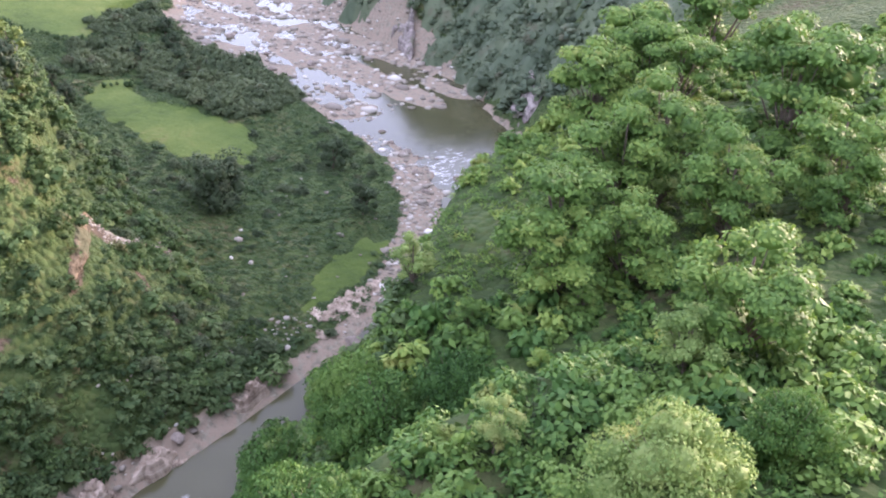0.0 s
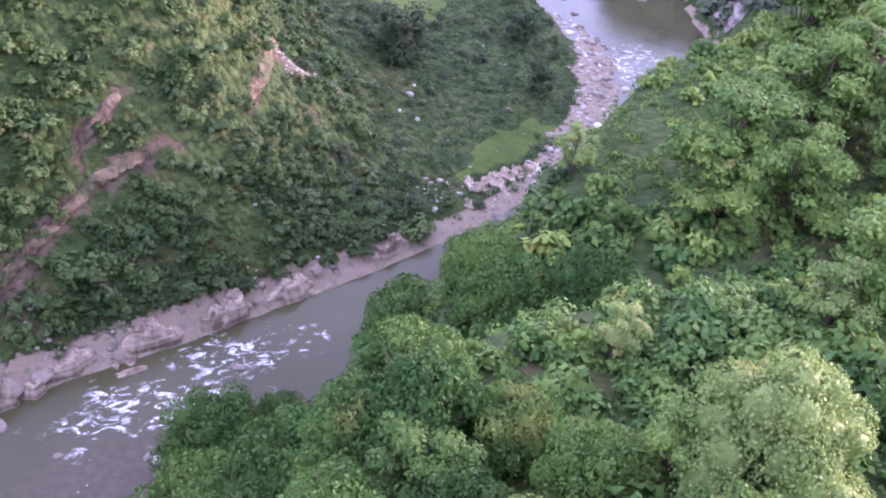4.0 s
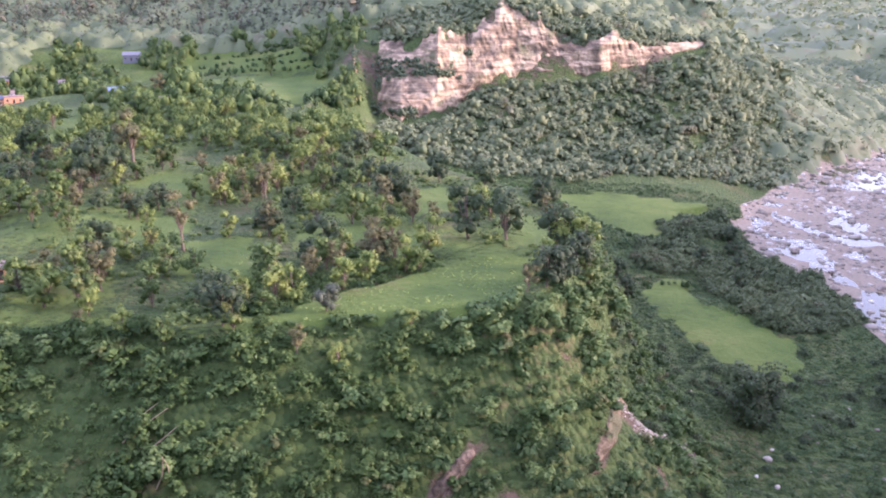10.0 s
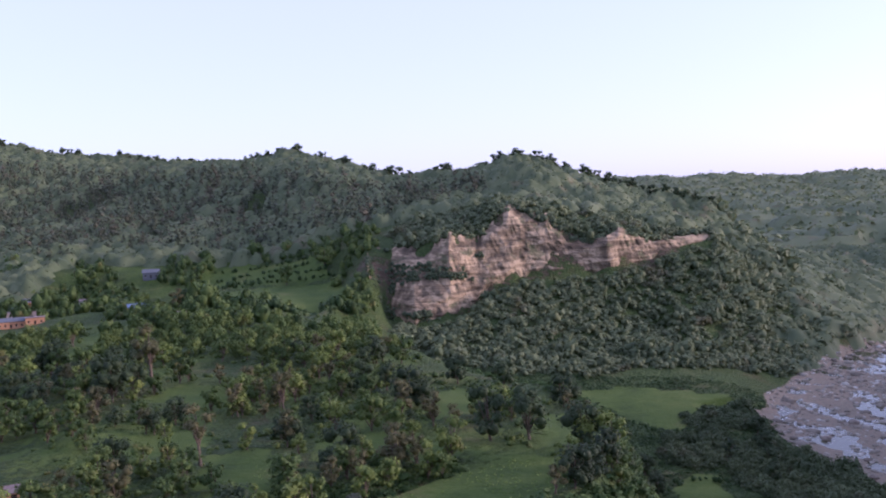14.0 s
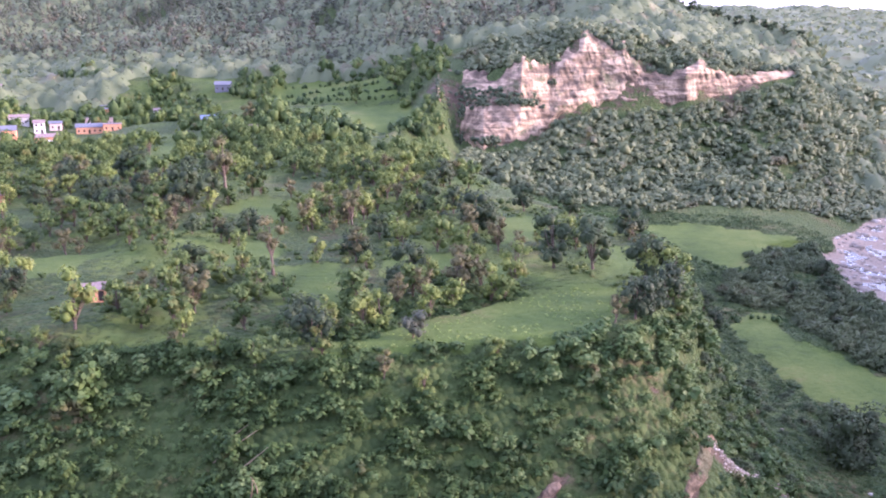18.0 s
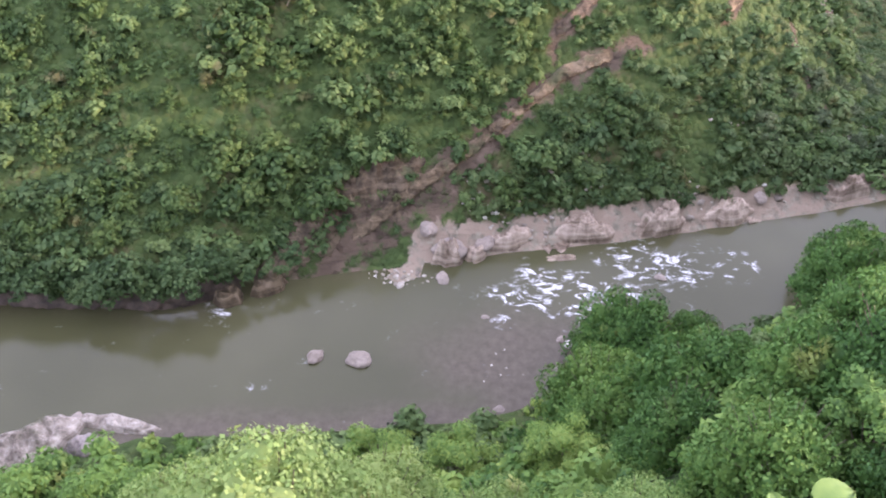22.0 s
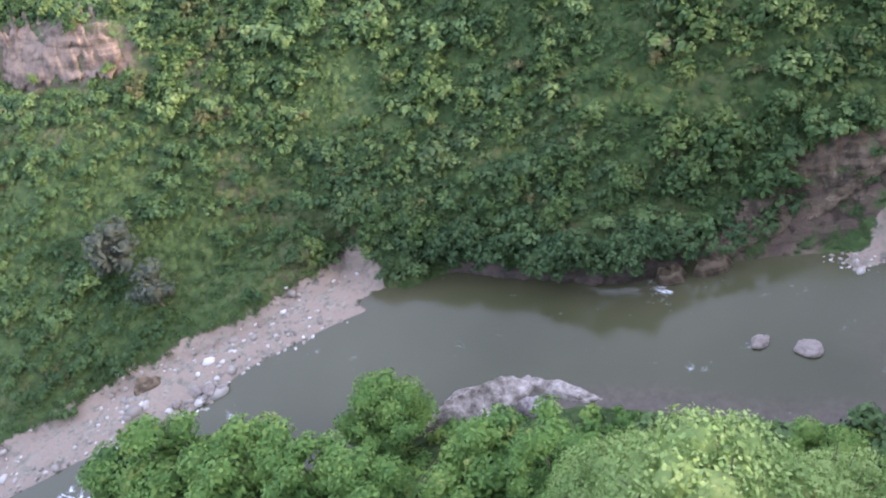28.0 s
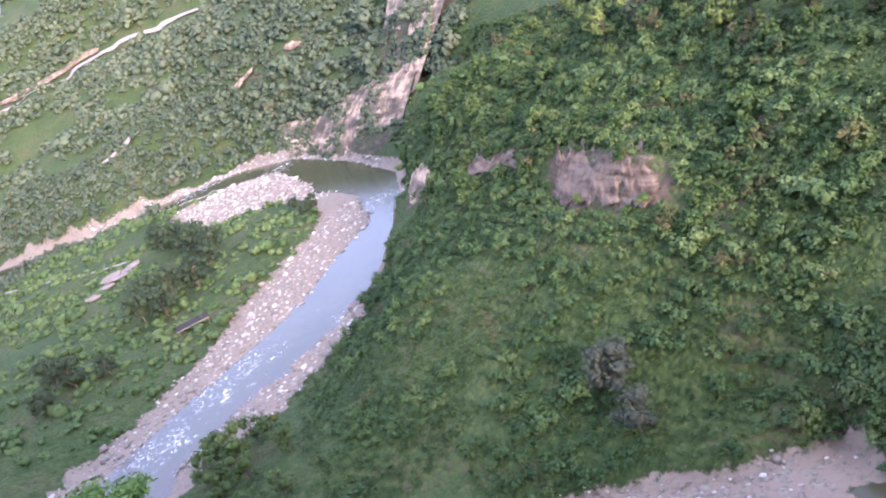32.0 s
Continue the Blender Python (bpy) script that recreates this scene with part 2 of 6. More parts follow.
MUD_WALL = plain("ochre_plaster", (0.5, 0.24, 0.12), (0.66, 0.36, 0.2))
WHITE_WALL = plain("white_plaster", (0.5, 0.47, 0.43), (0.66, 0.63, 0.59))
SLATE = plain("slate", (0.09, 0.1, 0.115), (0.18, 0.19, 0.21), 4.0)
TIN = plain("rusty_tin", (0.16, 0.11, 0.09), (0.28, 0.22, 0.2), 3.0, 0.6)
BLUE_PAINT = plain("blue_paint", (0.1, 0.15, 0.24), (0.17, 0.22, 0.32), 3.0, 0.6)
DARK_OPENING = plain("dark_timber", (0.02, 0.018, 0.015), (0.05, 0.04, 0.035), 5.0)
DEAD_WOOD = plain("dead_wood", (0.2, 0.15, 0.1), (0.36, 0.29, 0.2), 5.0)

# ---- plan of the land ----
# river line: x, y, half width of the water
RIVER = [(560, 700, 40), (430, 640, 40), (322, 548, 32), (264, 488, 36), (197, 408, 33), (178, 345, 33), (182, 288, 29),
         (173, 243, 26), (164, 203, 22), (143, 178, 10), (125, 156, 6), (106, 136, 6), (84, 120, 9), (56, 105, 13), (22, 94, 13),
         (-7, 84, 15)]
RIVER += [(-27, 79, 14), (-47, 73, 11), (-66, 68, 14), (-86, 54, 15), (-101, 34, 14), (-124, 5, 14),
         (-160, -32, 15), (-205, -46, 15), (-240, -22, 14), (-257, 5, 15), (-267, 30, 16), (-281, 52, 16),
         (-306, 73, 15), (-336, 96, 11), (-385, 112, 14), (-440, 112, 16), (-520, 110, 11), (-562, 86, 13),
         (-588, 45, 12), (-600, 0, 12), (-680, -90, 12), (-800, -220, 14)]
# lines of known height: x, y, z
RIM = [(-318, 118, 38), (-300, 132, 45), (-256, 157, 46), (-200, 152, 47), (-150, 148, 47), (-100, 150, 47), (-54, 144, 47),
       (-32, 140, 47), (-5, 148, 47), (12, 151, 47), (28, 157, 47), (40, 180, 47), (46, 213, 46), (42, 250, 45),
       (31, 268, 45), (14, 295, 45), (1, 328, 45), (-19, 367, 45), (-32, 395, 45)]
PLATEAU = [[(-330, 200, 47), (-250, 200, 48), (-150, 200, 48), (-60, 200, 48), (20, 205, 47)],
           [(-300, 300, 49), (-150, 300, 49), (-20, 300, 47)],
           [(-280, 420, 50), (-150, 440, 50), (-60, 420, 50)],
           [(-260, 540, 54), (-125, 582, 53), (-45, 536, 51), (-45, 415, 50)]]
VALLEY = [[(44, 165, 18), (62, 215, 9), (62, 260, 9), (48, 300, 10), (36, 345, 12), (20, 400, 16), (30, 430, 18)],
          [(88, 200, 6), (104, 220, 6), (95, 285, 7), (78, 282, 7)],
          [(66, 409, 12), (102, 409, 11), (137, 398, 9), (123, 357, 8), (87, 331, 9)],
          [(60, 160, 5), (90, 168, 4), (112, 178, 3)], [(160, 460, 8), (215, 520, 6)]]
CLIFF_FOOT = [(-29, 519, 62), (-18, 520, 30), (-3, 503, 31), (15, 514, 34), (31, 529, 36), (43, 540, 47), (70, 557, 50), (99, 559, 51), (121, 564, 51), (151, 581, 56), (156, 585, 61), (177, 596, 64), (198, 607, 68)]
CLIFF_TOP = [(-31, 559, 74), (-15, 555, 73), (2, 550, 73), (19, 545, 81), (36, 557, 77), (48, 565, 86), (58, 572, 98), (67, 574, 92), (83, 577, 90), (95, 576, 76), (110, 571, 71), (119, 568, 75), (130, 576, 79), (148, 588, 72), (156, 592, 70), (179, 604, 71), (200, 613, 74)]
RIDGE = [(-900, 1130, 215), (-542, 1126, 200), (-420, 1140, 182), (-309, 1108, 168), (-165, 955, 158), (-119, 943, 164), (-75, 880, 146),
         (-11, 820, 127), (52, 798, 132), (87, 775, 142), (133, 779, 127), (176, 780, 117), (243, 762, 97), (252, 717, 74)]
SPUR = [(252, 717, 74), (245, 640, 52), (232, 560, 20)]
HILLS = [[(-600, 900, 112), (-400, 860, 104), (-250, 800, 98), (-120, 730, 88)], [(-400, 620, 62), (-200, 640, 62), (-90, 640, 66)],
         [(-500, 430, 55), (-600, 600, 62)],
         [(40, 680, 104), (88, 690, 112), (140, 690, 98)],
         [(-60, 470, 42), (-30, 440, 32), (10, 450, 22), (80, 480, 20), (140, 520, 22)],
         [(-900, 1700, 150), (0, 1500, 60), (400, 1300, 20), (300, 900, 30)]]
RIGHT_HILL = [[(223, 290, 14), (214, 312, 20), (222, 345, 14)], [(240, 300, 44), (243, 330, 52), (262, 372, 40)],
              [(252, 350, 58), (285, 365, 64), (316, 362, 67), (330, 330, 70), (340, 270, 76), (380, 200, 80)],
              [(205, 208, 10), (226, 240, 22)], [(215, 205, 34), (245, 235, 50)], [(330, 470, 30), (420, 480, 50), (560, 560, 60)]]
NEAR = [[(-6, -30, 101), (-4, -6, 98), (-3.5, 0.6, 97.4), (0, 1.6, 97.4), (5, 0.8, 97.4), (7, -8, 98), (10, -30, 101)], [(-200, -200, 120), (0, -160, 130), (120, -150, 110), (300, -140, 90)],
        [(-4, -50, 108), (12, -50, 108)],
        [(-24, -40, 84), (-14, -16, 82), (-12, 0, 80), (-8, 5, 80), (0, 6, 80), (10, 5, 80), (15, -6, 82), (26, -34, 86)],
        [(-44, -30, 62), (-34, -8, 62), (-26, 9, 63), (-14, 13, 66), (0, 15, 66)],
        ]
NEAR += [
        [(-62, -4, 46), (-40, 16, 44), (-22, 26, 43), (0, 31, 41), (20, 38, 44), (44, 34, 50), (66, 22, 57), (95, 8, 64)],
        [(4, 12, 74), (7, 18, 72.5), (10, 21.5, 72.5), (14, 24, 74), (20, 25, 75.5), (27, 25, 76), (36, 20, 77), (48, 8, 80)],
        [(3, 24, 56), (8, 28, 57), (16, 31, 59), (26, 33, 60), (38, 31, 62), (52, 22, 66)],
        [(-74, 24, 12), (-50, 45, 5), (-20, 56, 5), (3, 61, 5), (20, 73, 6)],
        [(24, 52, 32), (41, 66, 40), (50, 69, 46), (68, 86, 48.5), (85, 98, 49.5), (98, 107, 44.5), (116, 120, 40), (136, 133, 37), (155, 145, 32), (168, 158, 22)],
        [(30, 48, 38), (54, 65, 48.5), (72, 82, 50), (88, 94, 50.5), (102, 103, 46), (119, 116, 41.5), (139, 129, 38.5)],
        ]
NEAR += [
        [(60, 46, 50), (100, 66, 53), (140, 86, 56)], [(110, -20, 72), (170, 30, 70), (260, 100, 76)],
        [(190, 165, 36), (240, 190, 58), (300, 200, 74)], [(200, -100, 84), (420, 100, 84)],
        [(-94, -6, 22), (-112, -40, 26)], [(-60, -70, 76), (-90, -90, 66)], [(-150, -120, 70), (-250, -150, 40)]]
WEST = [[(-330, 10, 6), (-360, 50, 5), (-400, 70, 4)], [(-300, -40, 8), (-330, -20, 8)], [(-480, 40, 5), (-540, 20, 6), (-560, -60, 8)],
        [(-420, -60, 12), (-500, -140, 18)],
        [(-640, 60, 10), (-590, 118, 10), (-530, 140, 8), (-440, 138, 9), (-405, 142, 10), (-380, 170, 14)],
        [(-560, 190, 40), (-500, 200, 50), (-450, 195, 56), (-400, 220, 60)], [(-640, 140, 38), (-690, 60, 38)],
        [(-870, 210, 94), (-950, 0, 88), (-960, -200, 80)], [(-1300, 50, 204), (-1200, 300, 190), (-1250, -400, 180)], [(-700, 420, 110), (-560, 380, 90)]]
TONGUE = [[(-202, 104, 35), (-178, 103, 36), (-153, 99.5, 35.5)], [(-192, 96.5, 26), (-178, 94, 25.5), (-163, 92, 26), (-149, 95, 27)], [(-205, 6, 3), (-188, 10, 6), (-165, 30, 8), (-140, 50, 8), (-110, 80, 5)], [(-219, 24, 2.5), (-228, 40, 3.0), (-240, 52, 4.0)],
          [(-205, 60, 20), (-180, 80, 24), (-150, 96, 28)], [(-260, 75, 14), (-290, 92, 17)], [(-310, 108, 20), (-325, 110, 16)]]
FAR = [[(700, 1600, 60), (1400, 2200, 60), (1500, 900, 80), (900, 500, 90)], [(500, 2900, 148), (1000, 2800, 132), (1400, 2600, 136), (2000, 2300, 150)],
       [(-4400, -4400, 0), (4400, -4400, 0), (4400, 4400, 0), (-4400, 4400, 0), (-4400, -4400, 0)], [(-1900, -1500, 120), (0, -900, 150), (1600, -900, 140)], [(-1800, 1500, 220), (-1700, 400, 240)]]

N, HALF, BEND, MID = 430, 4500.0, 4.2, (-20.0, 110.0)


def to_grid(v, c, n):
    return (np.arcsinh((np.asarray(v, float) - c) / HALF * math.sinh(BEND)) / BEND + 1) / 2 * (n - 1)


def from_grid(i, c, n):
    return c + HALF * np.sinh((2 * np.asarray(i, float) / (n - 1) - 1) * BEND) / math.sinh(BEND)


def dense(line, step=2.0):
    out = []
    for a, b in zip(line, line[1:]):
        a, b = np.array(a, float), np.array(b, float)
        k = max(2, int(np.hypot(*(b - a)[:2]) / step))
        out.append(a + (b - a) * np.linspace(0, 1, k, endpoint=False)[:, None])
    out.append(np.array([line[-1]], float))
    return np.concatenate(out)


RIVER_PTS = dense(RIVER, 5.0)


def river_gap(x, y):
    """Metres from the water's edge: negative in the water."""
    best = np.full(np.shape(x), 1e9)
    for px, py, w in RIVER_PTS:
        best = np.minimum(best, np.hypot(x - px, y - py) - w)
    return best


def solve_land():
    lines = [RIM, CLIFF_FOOT, CLIFF_TOP, RIDGE, SPUR, *PLATEAU, *VALLEY, *HILLS, *RIGHT_HILL, *NEAR, *WEST, *TONGUE, *FAR]
    pts = np.concatenate([dense(l) for l in lines])
    z = None
    for n in (33, 65, 129, 257, N):
        gx, gy = np.meshgrid(from_grid(np.arange(n), MID[0], n), from_grid(np.arange(n), MID[1], n), indexing="ij")
        gap = river_gap(gx, gy)
        ix, iy = np.rint(to_grid(pts[:, 0], MID[0], n)).astype(int), np.rint(to_grid(pts[:, 1], MID[1], n)).astype(int)
        total, count = np.zeros((n, n)), np.zeros((n, n))
        np.add.at(total, (ix, iy), pts[:, 2])
        np.add.at(count, (ix, iy), 1)
        fixed = count > 0
        value = np.where(fixed, total / np.maximum(count, 1), 0)
        wet = gap < 2.0
        fixed |= wet
        value = np.where(wet, np.clip(gap * 0.35, -2.0, 0.9), value)
        if z is None:
            z = np.full((n, n), 50.0)
        else:
            old = np.linspace(0, 1, z.shape[0])
            newi = np.linspace(0, 1, n)
            z = np.stack([np.interp(newi, old, col) for col in z.T], 1)
            z = np.stack([np.interp(newi, old, row) for row in z], 0)
        for k in range(600 if n < 200 else 260):
            z[fixed] = value[fixed]
            s = np.pad(z, 1, mode="edge")
            z = 0.25 * (s[2:, 1:-1] + s[:-2, 1:-1] + s[1:-1, 2:] + s[1:-1, :-2])
        z[fixed] = value[fixed]
        s = np.pad(z, 1, mode="edge")
        z = np.where(wet, z, 0.5 * z + 0.125 * (s[2:, 1:-1] + s[:-2, 1:-1] + s[1:-1, 2:] + s[1:-1, :-2]))
    return gx, gy, z, gap


def value_noise(x, y, scale, seed):
    """Smooth noise in -1..1 on the plan."""
    rng = np.random.RandomState(seed)
    g = rng.uniform(-1, 1, (256, 256))
    u, v = x / scale, y / scale
    i, j = np.floor(u).astype(int), np.floor(v).astype(int)
    a, b = u - i, v - j
    a, b = a * a * (3 - 2 * a), b * b * (3 - 2 * b)
    i0, j0, i1, j1 = i % 256, j % 256, (i + 1) % 256, (j + 1) % 256
    return (g[i0, j0] * (1 - a) + g[i1, j0] * a) * (1 - b) + (g[i0, j1] * (1 - a) + g[i1, j1] * a) * b


def inside(x, y, poly):
    r = np.zeros(np.shape(x), bool)
    for (x0, y0), (x1, y1) in zip(poly, poly[1:] + poly[:1]):
        cut = (y0 > y) != (y1 > y)
        r ^= cut & (x < (x1 - x0) * (y - y0) / ((y1 - y0) or 1e-9) + x0)
    return r


def near_line(x, y, line, reach):
    best = np.full(np.shape(x), 1e9)
    for p in dense(line, 3.0):
        best = np.minimum(best, np.hypot(x - p[0], y - p[1]))
    return np.clip(1 - best / reach, 0, 1)


FIELDS = [[(-30, 141), (-5, 148), (15, 152), (25, 162), (28, 180), (17, 181), (0, 170), (-15, 157)],
          [(-116, 178), (-94, 180), (-88, 207), (-116, 196)], [(-42, 167), (-25, 169), (-35, 198), (-46, 194)],
          [(1, 221), (14, 228), (20, 250), (14, 262), (2, 252)], [(79, 289), (98, 297), (92, 268), (104, 253), (112, 238), (107, 222), (96, 206), (97, 214), (85, 219), (80, 240), (77, 262)], [(76, 139), (96, 147), (113, 161), (106, 164), (88, 153)],
          ]
FIELDS += [[(60, 405), (88, 340), (124, 355), (138, 398), (100, 412)], [(-135, 522), (-93, 562), (-47, 544), (-40, 490), (-66, 468), (-105, 474)],
          [(-140, 640), (-70, 606), (-50, 556), (-95, 572), (-138, 545)], [(26, 190), (44, 195), (43, 225), (30, 225)],
          [(-70, 196), (-48, 200), (-52, 218), (-72, 212)], [(-150, 345), (-128, 338), (-118, 380), (-140, 400)], [(-78, 252), (-60, 246), (-52, 262), (-70, 276)], [(-22, 186), (-6, 192), (-8, 212), (-24, 208)]]
GX, GY, GZ, GAP = solve_land()
RELIEF = np.clip(GAP / 12, 0, 1)
GZ = GZ - 7.0 * near_line(GX, GY, RIDGE, 160)
FIELD = np.zeros_like(GZ)
for poly in FIELDS:
    FIELD = np.maximum(FIELD, inside(GX, GY, poly).astype(float))
grassy = (GX > -330) & (GX < 44) & (GY > 140) & (GY < 640) & (GZ > 45.2) & (GZ < 62)
MEADOW = np.maximum(FIELD, np.where(grassy, 0.3 + 0.3 * np.clip(value_noise(GX, GY, 20, 45) + 0.4, 0, 1), 0.0))
ROCK = np.maximum.reduce([near_line(GX, GY, [((a[0] + b[0]) / 2, (a[1] + b[1]) / 2, 0) for a, b in zip(CLIFF_FOOT, CLIFF_TOP)], 26) * 0.7])
GZ = GZ + RELIEF * (1 - 0.85 * FIELD) * (value_noise(GX, GY, 26, 1) * 1.6 + value_noise(GX, GY, 9, 2) * 0.7) * np.clip((np.hypot(GX, GY) - 8) / 25, 0, 1)
CALM = 1 - np.clip(1.5 * near_line(GX, GY, [(a[0], a[1] - 20, 0) for a in CLIFF_FOOT], 110), 0, 1)
GZ = GZ + np.clip((np.hypot(GX, GY) - 350) / 300, 0, 1) * RELIEF * CALM * (value_noise(GX, GY, 90, 3) * 9 + value_noise(GX, GY, 35, 4) * 3) * (1 - FIELD)
BARS = [[(-246, -38), (-256, -20), (-268, 0), (-273, 13), (-278, 23), (-285, 36), (-296, 50), (-317, 70), (-331, 88), (-343, 100), (-362, 104), (-402, 103), (-420, 98), (-400, 90), (-372, 84), (-351, 70), (-342, 56), (-325, 40), (-305, 22), (-290, 8), (-271, -17), (-260, -38)], [(-224, 0), (-233, 7), (-241, 23), (-256, 46), (-268, 64), (-260, 66), (-244, 48), (-228, 24), (-219, 8)],
        [(-160, 2), (-146, 16), (-136, 28.8), (-124, 45.4), (-115.3, 56.1), (-106.2, 63.1), (-102.1, 71.8), (-96, 75), (-99.6, 80.5), (-97, 82.4), (-91, 80.6), (-84, 77.4), (-83, 75.7), (-90, 68), (-96.9, 60.4), (-102.3, 54.4), (-102.8, 48.5), (-110.4, 41), (-119.2, 33.1), (-129.6, 22.9), (-144, 6), (-154, -8)],
        [(-515, 105), (-440, 101), (-412, 94), (-428, 82), (-442, 66), (-450, 48), (-510, 38), (-545, 44), (-538, 65), (-538, 86)], [(-20.5, 93), (-17.5, 95.8), (-12, 96.4), (-11, 94), (-15, 92.8)],
        ]
BARS += [
        [(104, 139), (124, 152), (138, 176), (158, 186), (166, 196), (146, 200), (134, 194), (128, 178), (112, 160), (98, 146)],
        [(140, 190), (150, 225), (158, 250), (150, 285), (140, 345), (150, 400), (160, 400), (152, 345), (164, 285), (168, 240), (152, 200)],
        [(118, 372), (160, 380), (165, 392), (150, 398), (120, 380)]]
WIDE = np.where((GX < -215) & (GY < 130), 8.0, np.where(GY > 235, 4.0, np.where((GX > -14) & (GX < 112) & (GY > 95 + 0.28 * GX), 3.0, -0.5)))
GRAVEL = np.clip(1 - (GAP - WIDE) / 3.0, 0, 1)
GRAVEL = np.where((GX > -84) & (GX < -14) & (GY > 76 + 0.28 * (GX + 66)), 0.0, GRAVEL)
GRAVEL = np.where((GX > -75) & (GX < 30) & (GY < 72), 0.0, GRAVEL)


def depth_in(x, y, poly):
    """Metres inside a polygon: negative outside."""
    best = np.full(np.shape(x), 1e9)
    for px, py, _ in dense([(a, b, 0) for a, b in poly + poly[:1]], 1.0):
        best = np.minimum(best, np.hypot(x - px, y - py))
    return np.where(inside(x, y, poly), best, -best)


for bar in BARS:
    into = depth_in(GX, GY, bar)
    GRAVEL = np.maximum(GRAVEL, np.clip(0.6 + into * 0.35, 0, 1))
    shore = (into > -6) & (into <= 0) & (GAP < 1.0)
    GZ = np.where(shore, np.maximum(GZ, 0.22 * into), GZ)
    flat = (into > 0) & (GAP > -8)
    GZ = np.where(flat, np.clip(GZ, 0.02 + 0.12 * into + 0.04 * value_noise(GX, GY, 5, 12), 0.3 + 0.14 * np.clip(into, 0, 6) + 0.2 * value_noise(GX, GY, 6, 11)), GZ)
flat = (GX < -215) & (GY < 130) & (GAP > 0) & (GAP < 7)
GZ = np.where(flat, np.minimum(GZ, 0.25 + 0.2 * GAP), GZ)
braid = (GY > 228) & (GAP < 3)
GZ = np.where(braid, 0.13 + 0.6 * value_noise(GX * 1.6 + GY * 0.3, GY * 0.6 - GX * 0.2, 14, 13) + 0.25 * value_noise(GX, GY, 6, 14) - 0.8 * np.clip((245 - GY) / 15, 0, 1), GZ)
UNDERCUT = (GX > -90) & (GX < -34) & (GY > 72) & (GAP < 3.6)
GZ = np.where(UNDERCUT, np.minimum(GZ, -0.5), GZ)
GRAVEL = np.where(UNDERCUT, 0.0, GRAVEL)
HILL_ROAD = [(-960, -60), (-943, -13), (-928, 20), (-926, 40), (-942, 70), (-945, 95), (-925, 131), (-904, 160), (-888, 205), (-860, 250)]
SCARS = [[(-37, 88), (-33, 97), (-25, 105), (-17, 110), (-10, 111), (-8, 106), (-14, 100), (-25, 91)], [(28, 152), (33, 157), (32, 150)],
         [(-190, 93.5), (-178, 92), (-160, 90.5), (-143, 97.5), (-148, 105), (-173, 106), (-199, 104.5)], [(-238, 97), (-203, 98.6), (-212, 106), (-243, 104)], [(-138, 114.6), (-130, 117), (-134, 123.4), (-141, 121)], [(-275, 86), (-256, 90), (-262, 98), (-290, 104)], [(-230, 98), (-238, 97), (-228, 104)],
         ]
SCARS += [
         [(-560, 116), (-512, 124), (-461, 124), (-404, 132), (-410, 205), (-424, 204), (-520, 214), (-470, 165), (-532, 144), (-575, 128)],
         [(-975, -12), (-950, -12), (-944, 45), (-955, 95), (-975, 90), (-965, 40)], [(-604, 162), (-588, 164), (-590, 176), (-602, 174)], [(-762, 90), (-748, 90), (-750, 101), (-760, 100)], [(-940, 168), (-920, 170), (-926, 186), (-940, 184)], [(-652, 124), (-633, 150), (-605, 147)]]
GULLY = [(-27, 96), (-20, 101.5), (-14, 106.5), (-6.6, 112.5), (1, 119), (7.3, 124.4), (13, 127), (20, 130)]
STEP = [(4.5, 128), (6.8, 129.6), (9.9, 132.3), (13, 135)]
RIB = [(33, 138.4), (37.7, 145.9), (39.5, 150.4), (42.6, 158)]
SLIDE = [(42.5, 155), (48.5, 161), (53.8, 164.5), (58, 165.5)]
TAIL = [(45, 153), (48, 150.5), (48, 143), (53, 135)]
for bare, reach in ((GULLY, 3.2), (STEP, 2.6), (RIB, 2.6), (SLIDE, 4.0), (TAIL, 2.2)):
    ROCK = np.maximum(ROCK, np.clip(near_line(GX, GY, [(x, y, 0) for x, y in bare], reach) * 1.3, 0, 0.62))
for poly in SCARS:
    ROCK = np.maximum(ROCK, inside(GX, GY, poly) * 0.52)


def height(x, y):
    u, v = to_grid(x, MID[0], N), to_grid(y, MID[1], N)
    i, j = np.clip(np.floor(u).astype(int), 0, N - 2), np.clip(np.floor(v).astype(int), 0, N - 2)
    a, b = u - i, v - j
    return (GZ[i, j] * (1 - a) + GZ[i + 1, j] * a) * (1 - b) + (GZ[i, j + 1] * (1 - a) + GZ[i + 1, j + 1] * a) * b


def cover(grid, x, y):
    i, j = np.rint(to_grid(x, MID[0], N)).astype(int), np.rint(to_grid(y, MID[1], N)).astype(int)
    return grid[np.clip(i, 0, N - 1), np.clip(j, 0, N - 1)]


def sheet(name, verts, quads, material, layers=(), smooth_faces=True):
    me = bpy.data.meshes.new(name)
    verts, quads = np.asarray(verts, np.float32), np.asarray(quads, np.int32)
    k = quads.shape[1]
    me.vertices.add(len(verts))
    me.vertices.foreach_set("co", verts.ravel())
    me.loops.add(quads.size)
    me.loops.foreach_set("vertex_index", quads.ravel())
    me.polygons.add(len(quads))
    me.polygons.foreach_set("loop_start", np.arange(0, quads.size, k, dtype=np.int32))
    me.polygons.foreach_set("use_smooth", np.full(len(quads), smooth_faces))
    for label, values in layers:
        at = me.attributes.new(label, "FLOAT", "POINT")
        at.data.foreach_set("value", np.asarray(values, np.float32).ravel())
    me.update(calc_edges=True)
    me.materials.append(material)
    return me


def grid_quads(n, m):
    i, j = np.meshgrid(np.arange(n - 1), np.arange(m - 1), indexing="ij")
    a = (i * m + j).ravel()
    return np.stack([a, a + m, a + m + 1, a + 1], 1)


